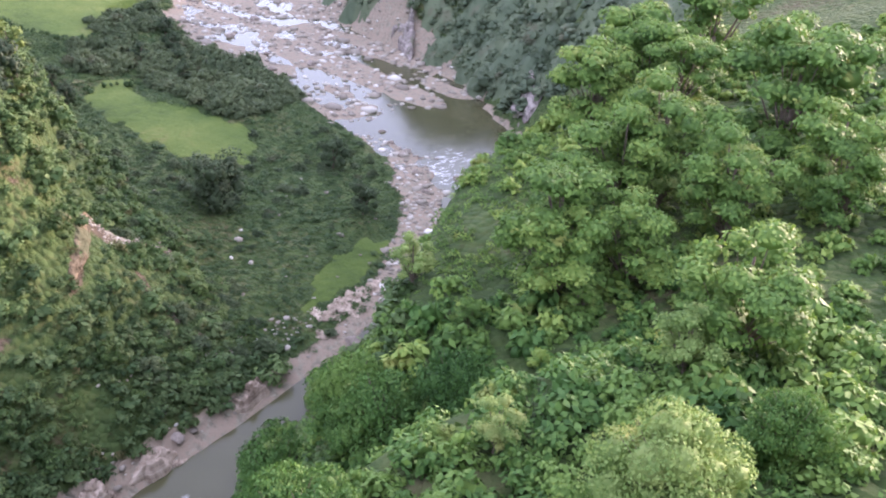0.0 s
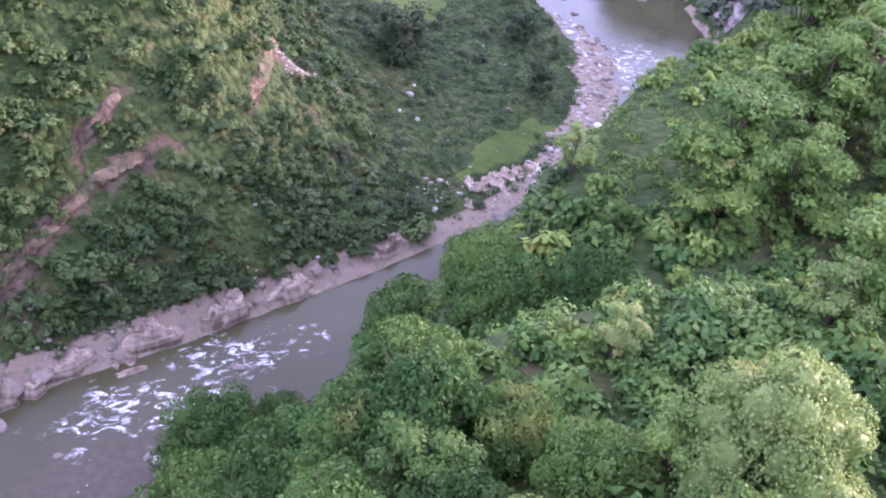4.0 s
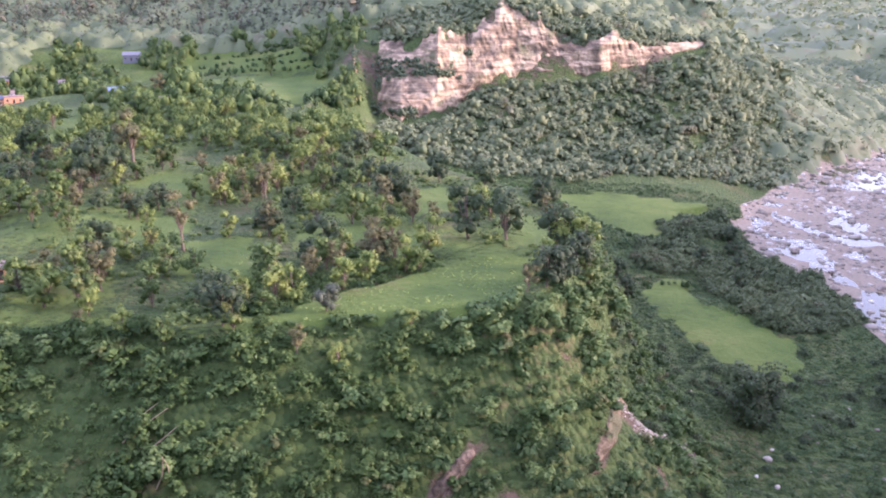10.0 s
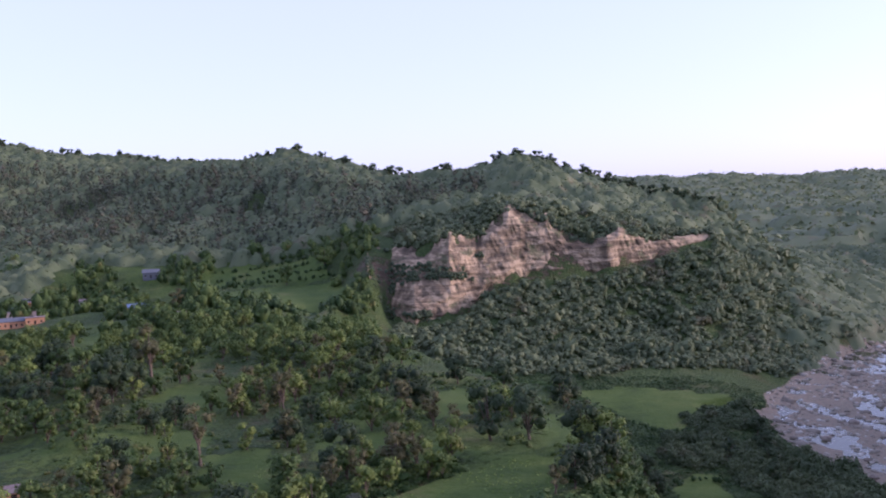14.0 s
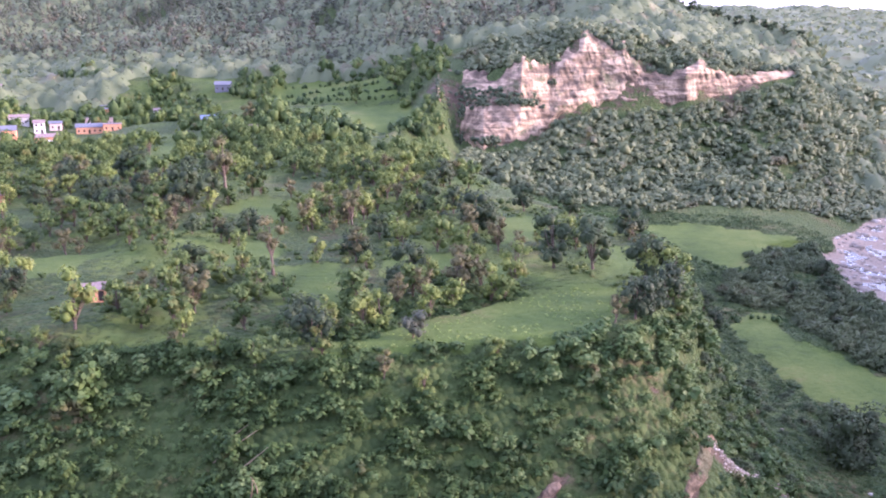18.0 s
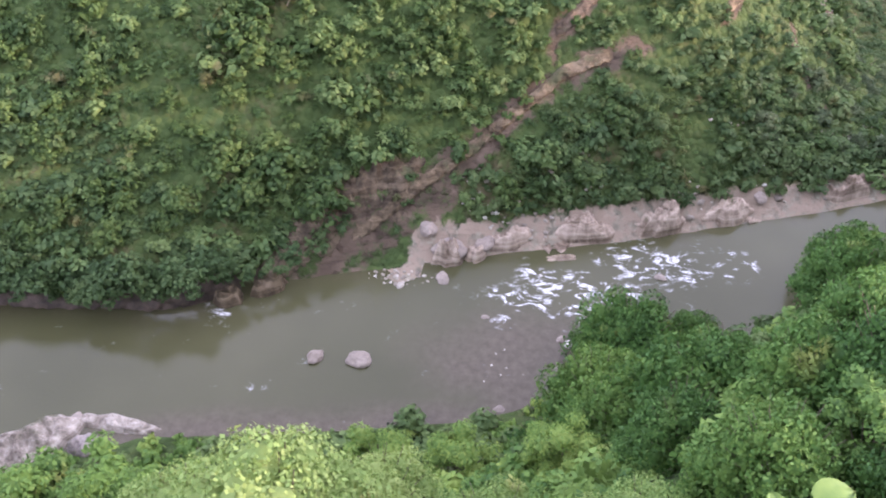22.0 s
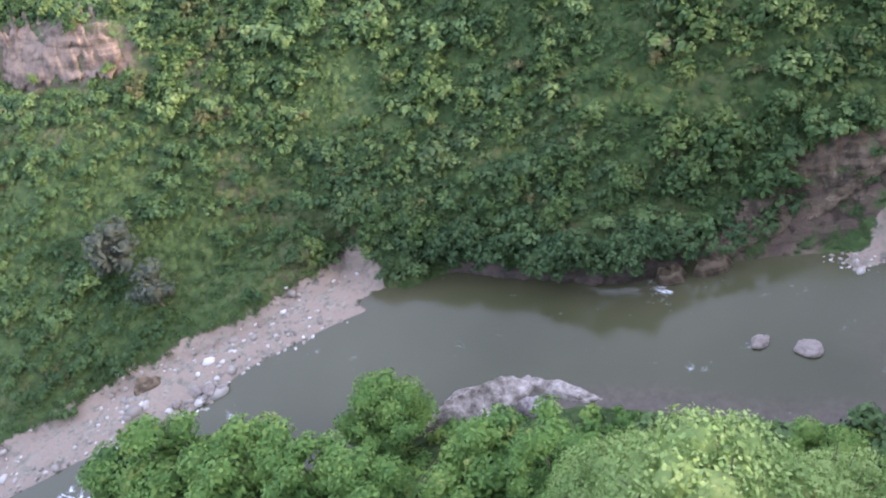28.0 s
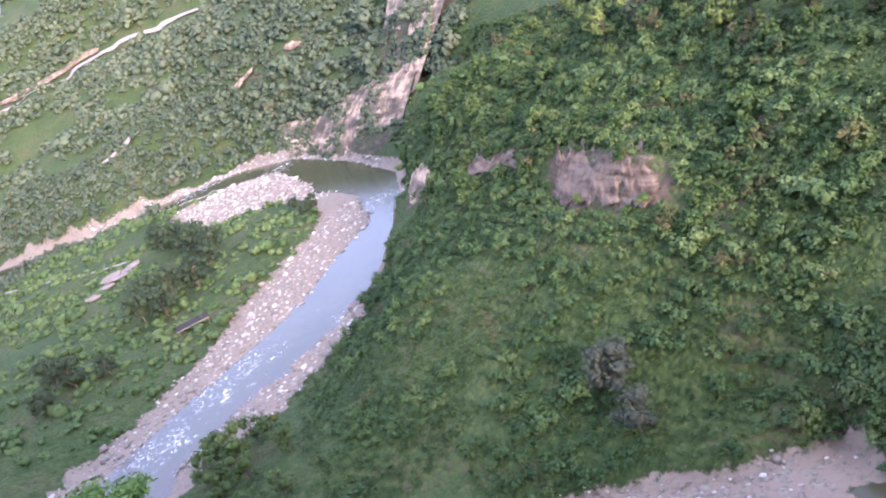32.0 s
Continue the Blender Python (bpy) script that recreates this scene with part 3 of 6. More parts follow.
ground = new("ground", sheet("ground", np.stack([GX, GY, GZ], -1).reshape(-1, 3), grid_quads(N, N), GROUND,
                             (("field", MEADOW), ("gravel", GRAVEL), ("rock", ROCK))))
tagged(ground, "green gorge slopes, terraces and gravelly river bed", "ground", kind="structure")

# water: one sheet along the river line
WX, WY = np.meshgrid(np.arange(-700, 480, 3.0), np.arange(-140, 660, 3.0), indexing="ij")
RAPIDS = [(5, 96, 4), (0.5, 91, 4), (8.5, 93, 5), (17, 92, 6), (22, 101.5, 6), (28, 101, 5), (35, 102.5, 3.5), (17, 88, 4), (21, 84, 5), (-106, 36, 5), (-112, 27, 6), (-40, 84.5, 1.5), (-269, 22, 11), (-262, 6, 12), (-262, 52, 6), (-248, -14, 14), (-222, -34, 12), (-115, 12, 12), (-355, 103, 14), (-590, 70, 25), (185, 330, 25), (200, 440, 40), (155, 190, 14), (160, 380, 30), (-520, 105, 14)]
FOAM = np.zeros_like(WX)
for fx, fy, fr in RAPIDS:
    FOAM = np.maximum(FOAM, np.clip(1.4 - np.hypot(WX - fx, WY - fy) / fr, 0, 1))
FOAM = np.where(WX < -150, 0.7 * FOAM, FOAM)
SHOAL = np.clip(1 + river_gap(WX, WY) / 7.0, 0, 1) * np.where(WY > np.interp(WX, [-120, -86, -66, -27, -7, 22, 56, 84], [20, 60, 70, 80, 86, 96, 108, 122]), 0.35, 1.0)
SHOAL = np.maximum(SHOAL, np.clip(1.3 - np.hypot((WX - 8) / 22, (WY - 80) / 12), 0, 0.8))
wet_quads = grid_quads(*WX.shape)
wet_quads = wet_quads[(river_gap(WX, WY) < 22).ravel()[wet_quads[:, 0]]]
used_points, wet_index = np.unique(wet_quads, return_inverse=True)
river = new("water", sheet("water", np.stack([WX, WY, np.zeros_like(WX)], -1).reshape(-1, 3)[used_points], wet_index.reshape(-1, 4), WATER, (("foam", FOAM.ravel()[used_points]), ("shoal", SHOAL.ravel()[used_points]))))
tagged(river, "murky grey-green river with white rapids", "river", kind="structure")

# ---- plants ----
def part(name, mesh, parent, label=""):
    ob = new(name, mesh)
    ob.parent = parent
    return tagged(ob, label)


def leaf_cloud(rng, lobes, leaves, size, droop=0.2, aspect=0.6, flat=1.0, loose=0.4):
    """Leaf quads on the skins of lobes (x, y, z, radius): vertices and quads."""
    lobes = np.asarray(lobes, float)
    area = lobes[:, 3] ** 2
    pick = rng.choice(len(lobes), leaves, p=area / area.sum())
    d = rng.normal(size=(leaves, 3))
    d[:, 2] = np.where(d[:, 2] < -0.35, -d[:, 2], d[:, 2])
    d /= np.linalg.norm(d, axis=1)[:, None]
    c = lobes[pick, :3] + d * np.array([1, 1, flat]) * lobes[pick, 3:4] * rng.uniform(0.84, 1.14, (leaves, 1))
    nrm = d + rng.normal(size=(leaves, 3)) * loose
    nrm[:, 2] += 0.45
    nrm /= np.linalg.norm(nrm, axis=1)[:, None]
    t = np.cross(nrm, rng.normal(size=(leaves, 3)))
    t[:, 2] -= droop
    t /= np.linalg.norm(t, axis=1)[:, None]
    b = np.cross(nrm, t)
    s = size * rng.uniform(0.6, 1.35, (leaves, 1))
    t, b = t * s, b * s * aspect
    fold = nrm * s * 0.18
    v = np.stack([c - t, c + b - fold, c + t, c - b - fold], 1).reshape(-1, 3)
    return v, np.arange(leaves * 4).reshape(-1, 4)


def cored(rng, lobes, leaves, size, droop=0.2, core=0.86, rings=4, sides=7, flat=1.0, loose=0.4):
    """Leaf quads round soft inner masses that close the gaps."""
    pieces = [leaf_cloud(rng, lobes, leaves, size, droop, 0.82 if loose < 0.35 else 0.6, flat, loose)]
    for x, y, z, r in lobes:
        v = []
        for i in range(rings + 1):
            e = math.pi * (i / rings - 0.5)
            for j in range(sides):
                a = 2 * math.pi * j / sides
                k = r * core * rng.uniform(0.82, 1.12)
                v.append((x + math.cos(a) * math.cos(e) * k, y + math.sin(a) * math.cos(e) * k, z + math.sin(e) * k * flat))
        q = [(i * sides + j, i * sides + (j + 1) % sides, (i + 1) * sides + (j + 1) % sides, (i + 1) * sides + j) for i in range(rings) for j in range(sides)]
        pieces.append((np.array(v), np.array(q)))
    return join(pieces)


def blob_lobes(rng, n, r, h, spread=0.6, lobe=0.5):
    out = []
    for k in range(n):
        a, q = rng.uniform(0, 2 * math.pi), math.sqrt(rng.uniform(0, 1)) * spread * r
        out.append((math.cos(a) * q, math.sin(a) * q, rng.uniform(0.25, 0.85) * h * (1 - 0.35 * q / r), rng.uniform(0.7, 1.2) * lobe * r))
    return out


def dome_lobes(rng, n, r, h, lobe=0.3, low=0.1):
    """Lobes spread over a dome that reaches down to its foot, with a few inside it."""
    out = [(0, 0, h * 0.4, r * 0.5)]
    for k in range(n):
        u = (k + 0.5) / n
        a, e = 2.39996 * k + rng.uniform(-0.35, 0.35), math.asin(low + (1 - low) * u)
        q = rng.uniform(0.55, 0.88)
        out.append((math.cos(a) * math.cos(e) * r * q, math.sin(a) * math.cos(e) * r * q, h * math.sin(e) * rng.uniform(0.68, 0.88), r * lobe * rng.uniform(0.5, 1.35)))
    return out


def tube(points, sides=6):
    """A tapered tube through (x, y, z, radius): vertices and quads."""
    v, q = [], []
    for k, (x, y, z, r) in enumerate(points):
        for s in range(sides):
            a = 2 * math.pi * s / sides
            v.append((x + math.cos(a) * r, y + math.sin(a) * r, z))
    for k in range(len(points) - 1):
        for s in range(sides):
            a, b = k * sides + s, k * sides + (s + 1) % sides
            q.append((a, b, b + sides, a + sides))
    return np.array(v), np.array(q)


def join(pieces):
    vs, qs, n = [], [], 0
    for v, q in pieces:
        vs.append(v)
        qs.append(q + n)
        n += len(v)
    return np.concatenate(vs), np.concatenate(qs)


def scatter_mesh(name, rng, templates, places, material, label, category):
    """One mesh of many plants: places are x, y, z, scale, stretch."""
    vs, qs, n, tone = [], [], 0, []
    shade = rng.uniform(-0.3, 0.3, len(places))
    turns = rng.uniform(0, 2 * math.pi, len(places))
    kinds = rng.randint(0, len(templates), len(places))
    for (x, y, z, s, h), a, k, d in zip(places, turns, kinds, shade):
        v, q = templates[k]
        tone.append(np.full(len(v), d))
        ca, sa = math.cos(a) * s, math.sin(a) * s
        vs.append(np.stack([v[:, 0] * ca - v[:, 1] * sa + x, v[:, 0] * sa + v[:, 1] * ca + y, v[:, 2] * s * h + z], 1))
        qs.append(q + n)
        n += len(v)
    ob = new(name, sheet(name, np.concatenate(vs), np.concatenate(qs), material, (("plant", np.concatenate(tone)),)))
    return tagged(ob, label, category, kind="stuff")


def sample(rng, box, step, keep):
    x0, y0, x1, y1 = box
    gx, gy = np.meshgrid(np.arange(x0, x1, step), np.arange(y0, y1, step), indexing="ij")
    x = (gx + rng.uniform(-0.5, 0.5, gx.shape) * step).ravel()
    y = (gy + rng.uniform(-0.5, 0.5, gx.shape) * step).ravel()
    ok = keep(x, y)
    return x[ok], y[ok]


def steep(x, y):
    return np.hypot(height(x + 2, y) - height(x - 2, y), height(x, y + 2) - height(x, y - 2)) / 4


def places(rng, x, y, lo, hi, sink=0.15, tall=1.0):
    s = rng.uniform(lo, hi, len(x)) * np.where(rng.uniform(size=len(x)) < 0.12, 1.5, 1.0)
    return np.stack([x, y, height(x, y) - sink * s, s, tall * rng.uniform(0.8, 1.25, len(x))], 1)


rng = np.random.RandomState(7)
BUSH = [cored(rng, blob_lobes(rng, 3, 1.0, 1.0, 0.75, 0.5), 84, 0.19, rings=2, sides=5, core=0.72) for k in range(14)]
BIG_BUSH = [cored(rng, blob_lobes(rng, 6, 1.0, 1.1, 0.8, 0.38), 210, 0.12, rings=2, sides=5, core=0.75) for k in range(6)]
CLUMP = [cored(rng, blob_lobes(rng, 2, 1.0, 1.3, 0.5, 0.68), 30, 0.26, rings=3, sides=6, core=0.8) for k in range(12)]
WOOD = [cored(rng, blob_lobes(rng, 2, 1.0, 1.3, 0.5, 0.68), 20, 0.28, rings=3, sides=5, core=0.66) for k in range(12)]
SCRUB = [cored(rng, blob_lobes(rng, 2, 1.0, 0.9, 0.7, 0.6), 14, 0.3, rings=3, sides=5, core=0.85) for k in range(8)]
CROWN = [cored(rng, dome_lobes(rng, 14, 1.0, 1.25, 0.33), 470, 0.1, rings=2, sides=5, core=0.68, flat=0.8) for k in range(10)]
FAR_CROWN = [cored(rng, dome_lobes(rng, 8, 1.0, 1.25, 0.4), 90, 0.2, rings=3, sides=5, core=0.74, flat=0.8) for k in range(8)]
MID_CROWN = [cored(rng, dome_lobes(rng, 5, 1.0, 1.25, 0.48), 48, 0.26, rings=3, sides=5, core=0.76, flat=0.8) for k in range(8)]
PINE = [cored(rng, [(rng.uniform(-0.25, 0.25) * (4 - k), rng.uniform(-0.25, 0.25) * (4 - k), 1.2 + 0.8 * k, 0.85 - 0.15 * k) for k in range(4)], 34, 0.3, rings=2, sides=5, core=0.8, flat=0.75) for k in range(8)]
TUFT = [leaf_cloud(rng, blob_lobes(rng, 4, 1.0, 0.6), 26, 0.34, 0.1, 0.25) for k in range(5)]


def free(x, y):
    return (cover(FIELD, x, y) < 0.5) & (river_gap(x, y) > 0.5) & (cover(GRAVEL, x, y) < 0.6) & (cover(ROCK, x, y) < 0.4 + 0.3 * value_noise(x, y, 7, 21))


# ---- shrubs and woods ----
def opening(x, y):
    """Grassy and bare patches of the gorge slope: above zero."""
    return value_noise(x, y, 17, 5) + 0.6 * value_noise(x, y, 6, 9) - 0.6 + 0.5 * np.clip((x + 230) / -60, 0, 1)


def ledges(x, y, reach=4.6):
    """Within reach of the bare ledges and slides of the slope."""
    near = np.zeros(np.shape(x), bool)
    for line in (GULLY, STEP, RIB, SLIDE, TAIL):
        near |= near_line(x, y, [(a, b, 0) for a, b in line], reach) > 0
    return near | inside(x, y, SCARS[0])


def deep(x, y):
    """The lower part of the slope, given darker leaves that stand in for shade."""
    return height(x, y) + 7 * value_noise(x, y, 22, 27) < np.where(x > 4, 22.0 + 0.12 * x, np.where(x < -108, 4.0, 15.0))


bank = lambda x, y: free(x, y) & (height(x, y) > 0.6) & (height(x, y) < np.where(x < -170, 75.0, 46.8)) & ((y > 90) | (x > -100)) & ((river_gap(x, y) > 3.4) | (x < -88) | (x > -16))
bx, by = sample(rng, (-400, 52, 64, 190), 2.5, lambda x, y: bank(x, y) & (opening(x, y) < 0.0) & ~deep(x, y))
scatter_mesh("slope_thicket", rng, BUSH, places(rng, bx, by, 0.9, 2.4, sink=0.25, tall=0.8), LEAF_SLOPE, "dense green shrubs covering the steep gorge slope", "shrubs")
bx, by = sample(rng, (-335, 52, 64, 166), 4.0, lambda x, y: bank(x, y) & (opening(x, y) < 0.0) & (value_noise(x, y, 11, 14) > -0.35))
keep = ~ledges(bx, by, 3.4)
bx, by = bx[keep], by[keep]
scatter_mesh("slope_bushes", rng, BIG_BUSH, places(rng, bx, by, 1.4, 3.4, sink=0.25, tall=0.8), LEAF_OLIVE_SLOPE, "tall leafy bushes rising from the gorge thicket", "shrubs")
bx, by = sample(rng, (-335, 76, 40, 166), 5.6, lambda x, y: bank(x, y) & ~ledges(x, y) & (opening(x, y) < 0.1) & (value_noise(x, y, 15, 91) > -0.25 - 0.3 * (x < -60)))
scatter_mesh("slope_trees", rng, CROWN, places(rng, bx, by, 1.9, 3.7, sink=0.2, tall=0.95), LEAF_SLOPE, "small leafy trees crowded on the steep gorge slope", "trees")
bx, by = sample(rng, (-130, 78, 62, 140), 6.5, lambda x, y: bank(x, y) & deep(x, y) & ~ledges(x, y) & (value_noise(x, y, 10, 92) > np.where(x > 4, 0.25, -0.2)))
scatter_mesh("bank_trees", rng, CROWN, places(rng, bx, by, 1.8, 3.2, sink=0.2, tall=0.9), LEAF_DEEP_SHADE, "deep green small trees on the lower river bank", "trees")
bx, by = sample(rng, (-335, 52, 64, 166), 1.7, lambda x, y: bank(x, y) & (opening(x, y) > -0.15) & (value_noise(x, y, 5, 23) > -0.5))
wx, wy = sample(rng, (-335, 76, 64, 166), 2.1, lambda x, y: bank(x, y) & (opening(x, y) > -0.1) & (value_noise(x, y, 4, 25) > -0.3))
scatter_mesh("slope_weeds", rng, SCRUB, places(rng, wx, wy, 0.45, 0.95, sink=0.2, tall=0.7), LEAF_OLIVE_SLOPE, "low weeds and saplings in the openings of the slope", "shrubs")
scatter_mesh("slope_grass", rng, TUFT, places(rng, bx, by, 0.7, 1.3), LEAF_SLOPE, "long grass and weeds in the openings of the slope", "grass")
bx, by = sample(rng, (-130, 76, 62, 140), 2.1, lambda x, y: bank(x, y) & deep(x, y) & (opening(x, y) < 0.25))
scatter_mesh("bank_thicket", rng, BUSH, places(rng, bx, by, 1.0, 2.4, sink=0.25, tall=0.8), LEAF_DEEP_SHADE, "deep green bushes on the lower river bank", "shrubs")
bx, by = sample(rng, (14, 150, 66, 330), 2.6, lambda x, y: free(x, y) & (height(x, y) < 46.5) & (steep(x, y) > 0.3) & (opening(x, y) < 0.35))
scatter_mesh("corner_thicket", rng, BUSH, places(rng, bx, by, 1.0, 2.6, sink=0.25, tall=0.85), LEAF_OLIVE_SLOPE, "leafy shrubs on the plateau's steep corner", "shrubs")
bx, by = sample(rng, (20, 150, 66, 300), 6.0, lambda x, y: free(x, y) & (height(x, y) < 46.5) & (steep(x, y) > 0.3))
scatter_mesh("corner_bushes", rng, BIG_BUSH, places(rng, bx, by, 1.8, 3.4, sink=0.25, tall=0.9), LEAF_SLOPE, "tall bushes on the plateau's steep corner", "shrubs")
tongue = lambda x, y: free(x, y) & (height(x, y) > 0.6) & (y > 4 - 0.2 * (x + 130)) & (y < 96)
bx, by = sample(rng, (-260, -12, -90, 96), 1.9, lambda x, y: tongue(x, y) & (value_noise(x, y, 10, 15) > -0.7))
scatter_mesh("tongue_grass", rng, TUFT, places(rng, bx, by, 0.7, 1.4), LEAF_SLOPE, "tall grass on a tongue of land in the river bend", "grass")
bx, by = sample(rng, (-260, -12, -90, 96), 4.2, lambda x, y: tongue(x, y) & (value_noise(x, y, 14, 24) + 0.012 * (y - 30) > 0.1))
scatter_mesh("tongue_shrubs", rng, BIG_BUSH, places(rng, bx, by, 1.3, 3.0, tall=0.9), LEAF_OLIVE_SLOPE, "green shrubs in the tall grass of the river bend", "shrubs")
VALLEY_WOODS = [[(101, 292), (112, 322), (128, 336), (140, 322), (148, 288), (143, 260), (125, 246), (114, 243), (104, 258)], [(82, 318), (90, 333), (112, 331), (108, 304), (84, 297)], [(104, 360), (136, 380), (138, 354), (102, 331)]]
in_wood = lambda x, y: np.logical_or.reduce([inside(x, y, poly) for poly in VALLEY_WOODS])
floor_free = lambda x, y: free(x, y) & ~in_wood(x, y) & (river_gap(x, y) > 3)
bx, by = sample(rng, (40, 128, 160, 430), 2.0, lambda x, y: floor_free(x, y) & (value_noise(x, y, 9, 93) > -0.75))
scatter_mesh("valley_weeds", rng, TUFT, places(rng, bx, by, 0.7, 1.4, tall=0.7), LEAF_DEEP_SHADE, "tall weeds and grass on the valley floor", "grass")
bx, by = sample(rng, (40, 128, 160, 430), 3.0, lambda x, y: floor_free(x, y) & (value_noise(x, y, 13, 6) > -0.1 - 0.6 * (steep(x, y) > 0.35)))
scatter_mesh("valley_scrub", rng, BUSH, places(rng, bx, by, 0.8, 1.9, sink=0.3, tall=0.6), LEAF_DEEP_SHADE, "low scrub on the valley floor beside the terraced fields", "shrubs")
bx, by = sample(rng, (40, 128, 150, 230), 5.0, lambda x, y: floor_free(x, y) & (value_noise(x, y, 10, 94) > 0.0))
scatter_mesh("valley_bushes", rng, CROWN, places(rng, bx, by, 1.0, 2.2, sink=0.3, tall=0.8), LEAF_GROVE, "rounded bushes at the foot of the plateau", "shrubs")
bx, by = sample(rng, (80, 240, 150, 384), 4.3, lambda x, y: in_wood(x, y) & (river_gap(x, y) > 1))
scatter_mesh("valley_wood", rng, CROWN, places(rng, bx, by, 2.4, 4.2, sink=0.2, tall=1.0), LEAF_GROVE, "dark grove between the valley fields and the river bed", "wood")
bx, by = sample(rng, (-115, 8, 185, 150), 3.8, lambda x, y: free(x, y) & (river_gap(x, y) > 1) & (y < np.interp(x, [-115, -86, -66, -27, 22, 56, 84, 106, 125, 143, 164, 185], [10, 54, 68, 79, 90, 101, 116, 132, 152, 174, 199, 256])) & (np.hypot(x, y) > 42) & (value_noise(x, y, 12, 16) > -0.75) & ((np.hypot(x - 76, y - 76) > 20) | (value_noise(x, y, 6, 18) > 0.45)))
scatter_mesh("near_thicket", rng, FAR_CROWN, places(rng, bx, by, 1.0, 2.0), LEAF_NEAR, "tangled shrubs and creepers on the slope under the lookout", "shrubs")
bx, by = sample(rng, (2, 8, 80, 74), 2.7, lambda x, y: free(x, y) & (np.hypot(x, y) > 42) & (y < 68 + 0.3 * x) & (np.hypot(x - 76, y - 76) > 22))
scatter_mesh("creeper_thicket", rng, FAR_CROWN, places(rng, bx, by, 0.9, 1.9, sink=0.3), LEAF_VINE, "creeper-covered bushes in the hollows under the lookout", "shrubs")
bx, by = sample(rng, (-90, -70, 70, 20), 3.2, lambda x, y: (height(x, y) < 92) & (np.hypot(x, y) > 12) & (height(x, y) < 100 - 0.75 * np.hypot(x, y)))
keep = np.hypot(bx, by) > 40
bx, by = bx[keep], by[keep]
scatter_mesh("ledge_thicket", rng, FAR_CROWN, places(rng, bx, by, 0.8, 1.6), LEAF_NEAR, "shrubs on the ledges beside the lookout", "shrubs")


SPUR_BUSH = [cored(rng, dome_lobes(rng, 9, 1.0, 1.1, 0.36), 300, 0.12, rings=2, sides=5, core=0.66, flat=0.8) for k in range(6)]
bx, by = sample(rng, (-40, -12, 60, 50), 1.6, lambda x, y: (np.hypot(x, y) > 10) & (np.hypot(x, y) < 46) & (height(x, y) < 87) & (y > -6 + 0.1 * np.abs(x)))
scatter_mesh("spur_thicket", rng, SPUR_BUSH, places(rng, bx, by, 0.95, 1.5, sink=0.3), LEAF_VINE, "tangled green creepers and shrubs on the near spur", "shrubs")


CLIFF_ZONE = [(x * 0.983, y * 0.983) for x, y, z in CLIFF_FOOT] + [(x, y) for x, y, z in reversed(CLIFF_TOP)]


def wooded(x, y):
    return free(x, y) & ~inside(x, y, CLIFF_ZONE) & (value_noise(x, y, 45, 8) > -0.8)


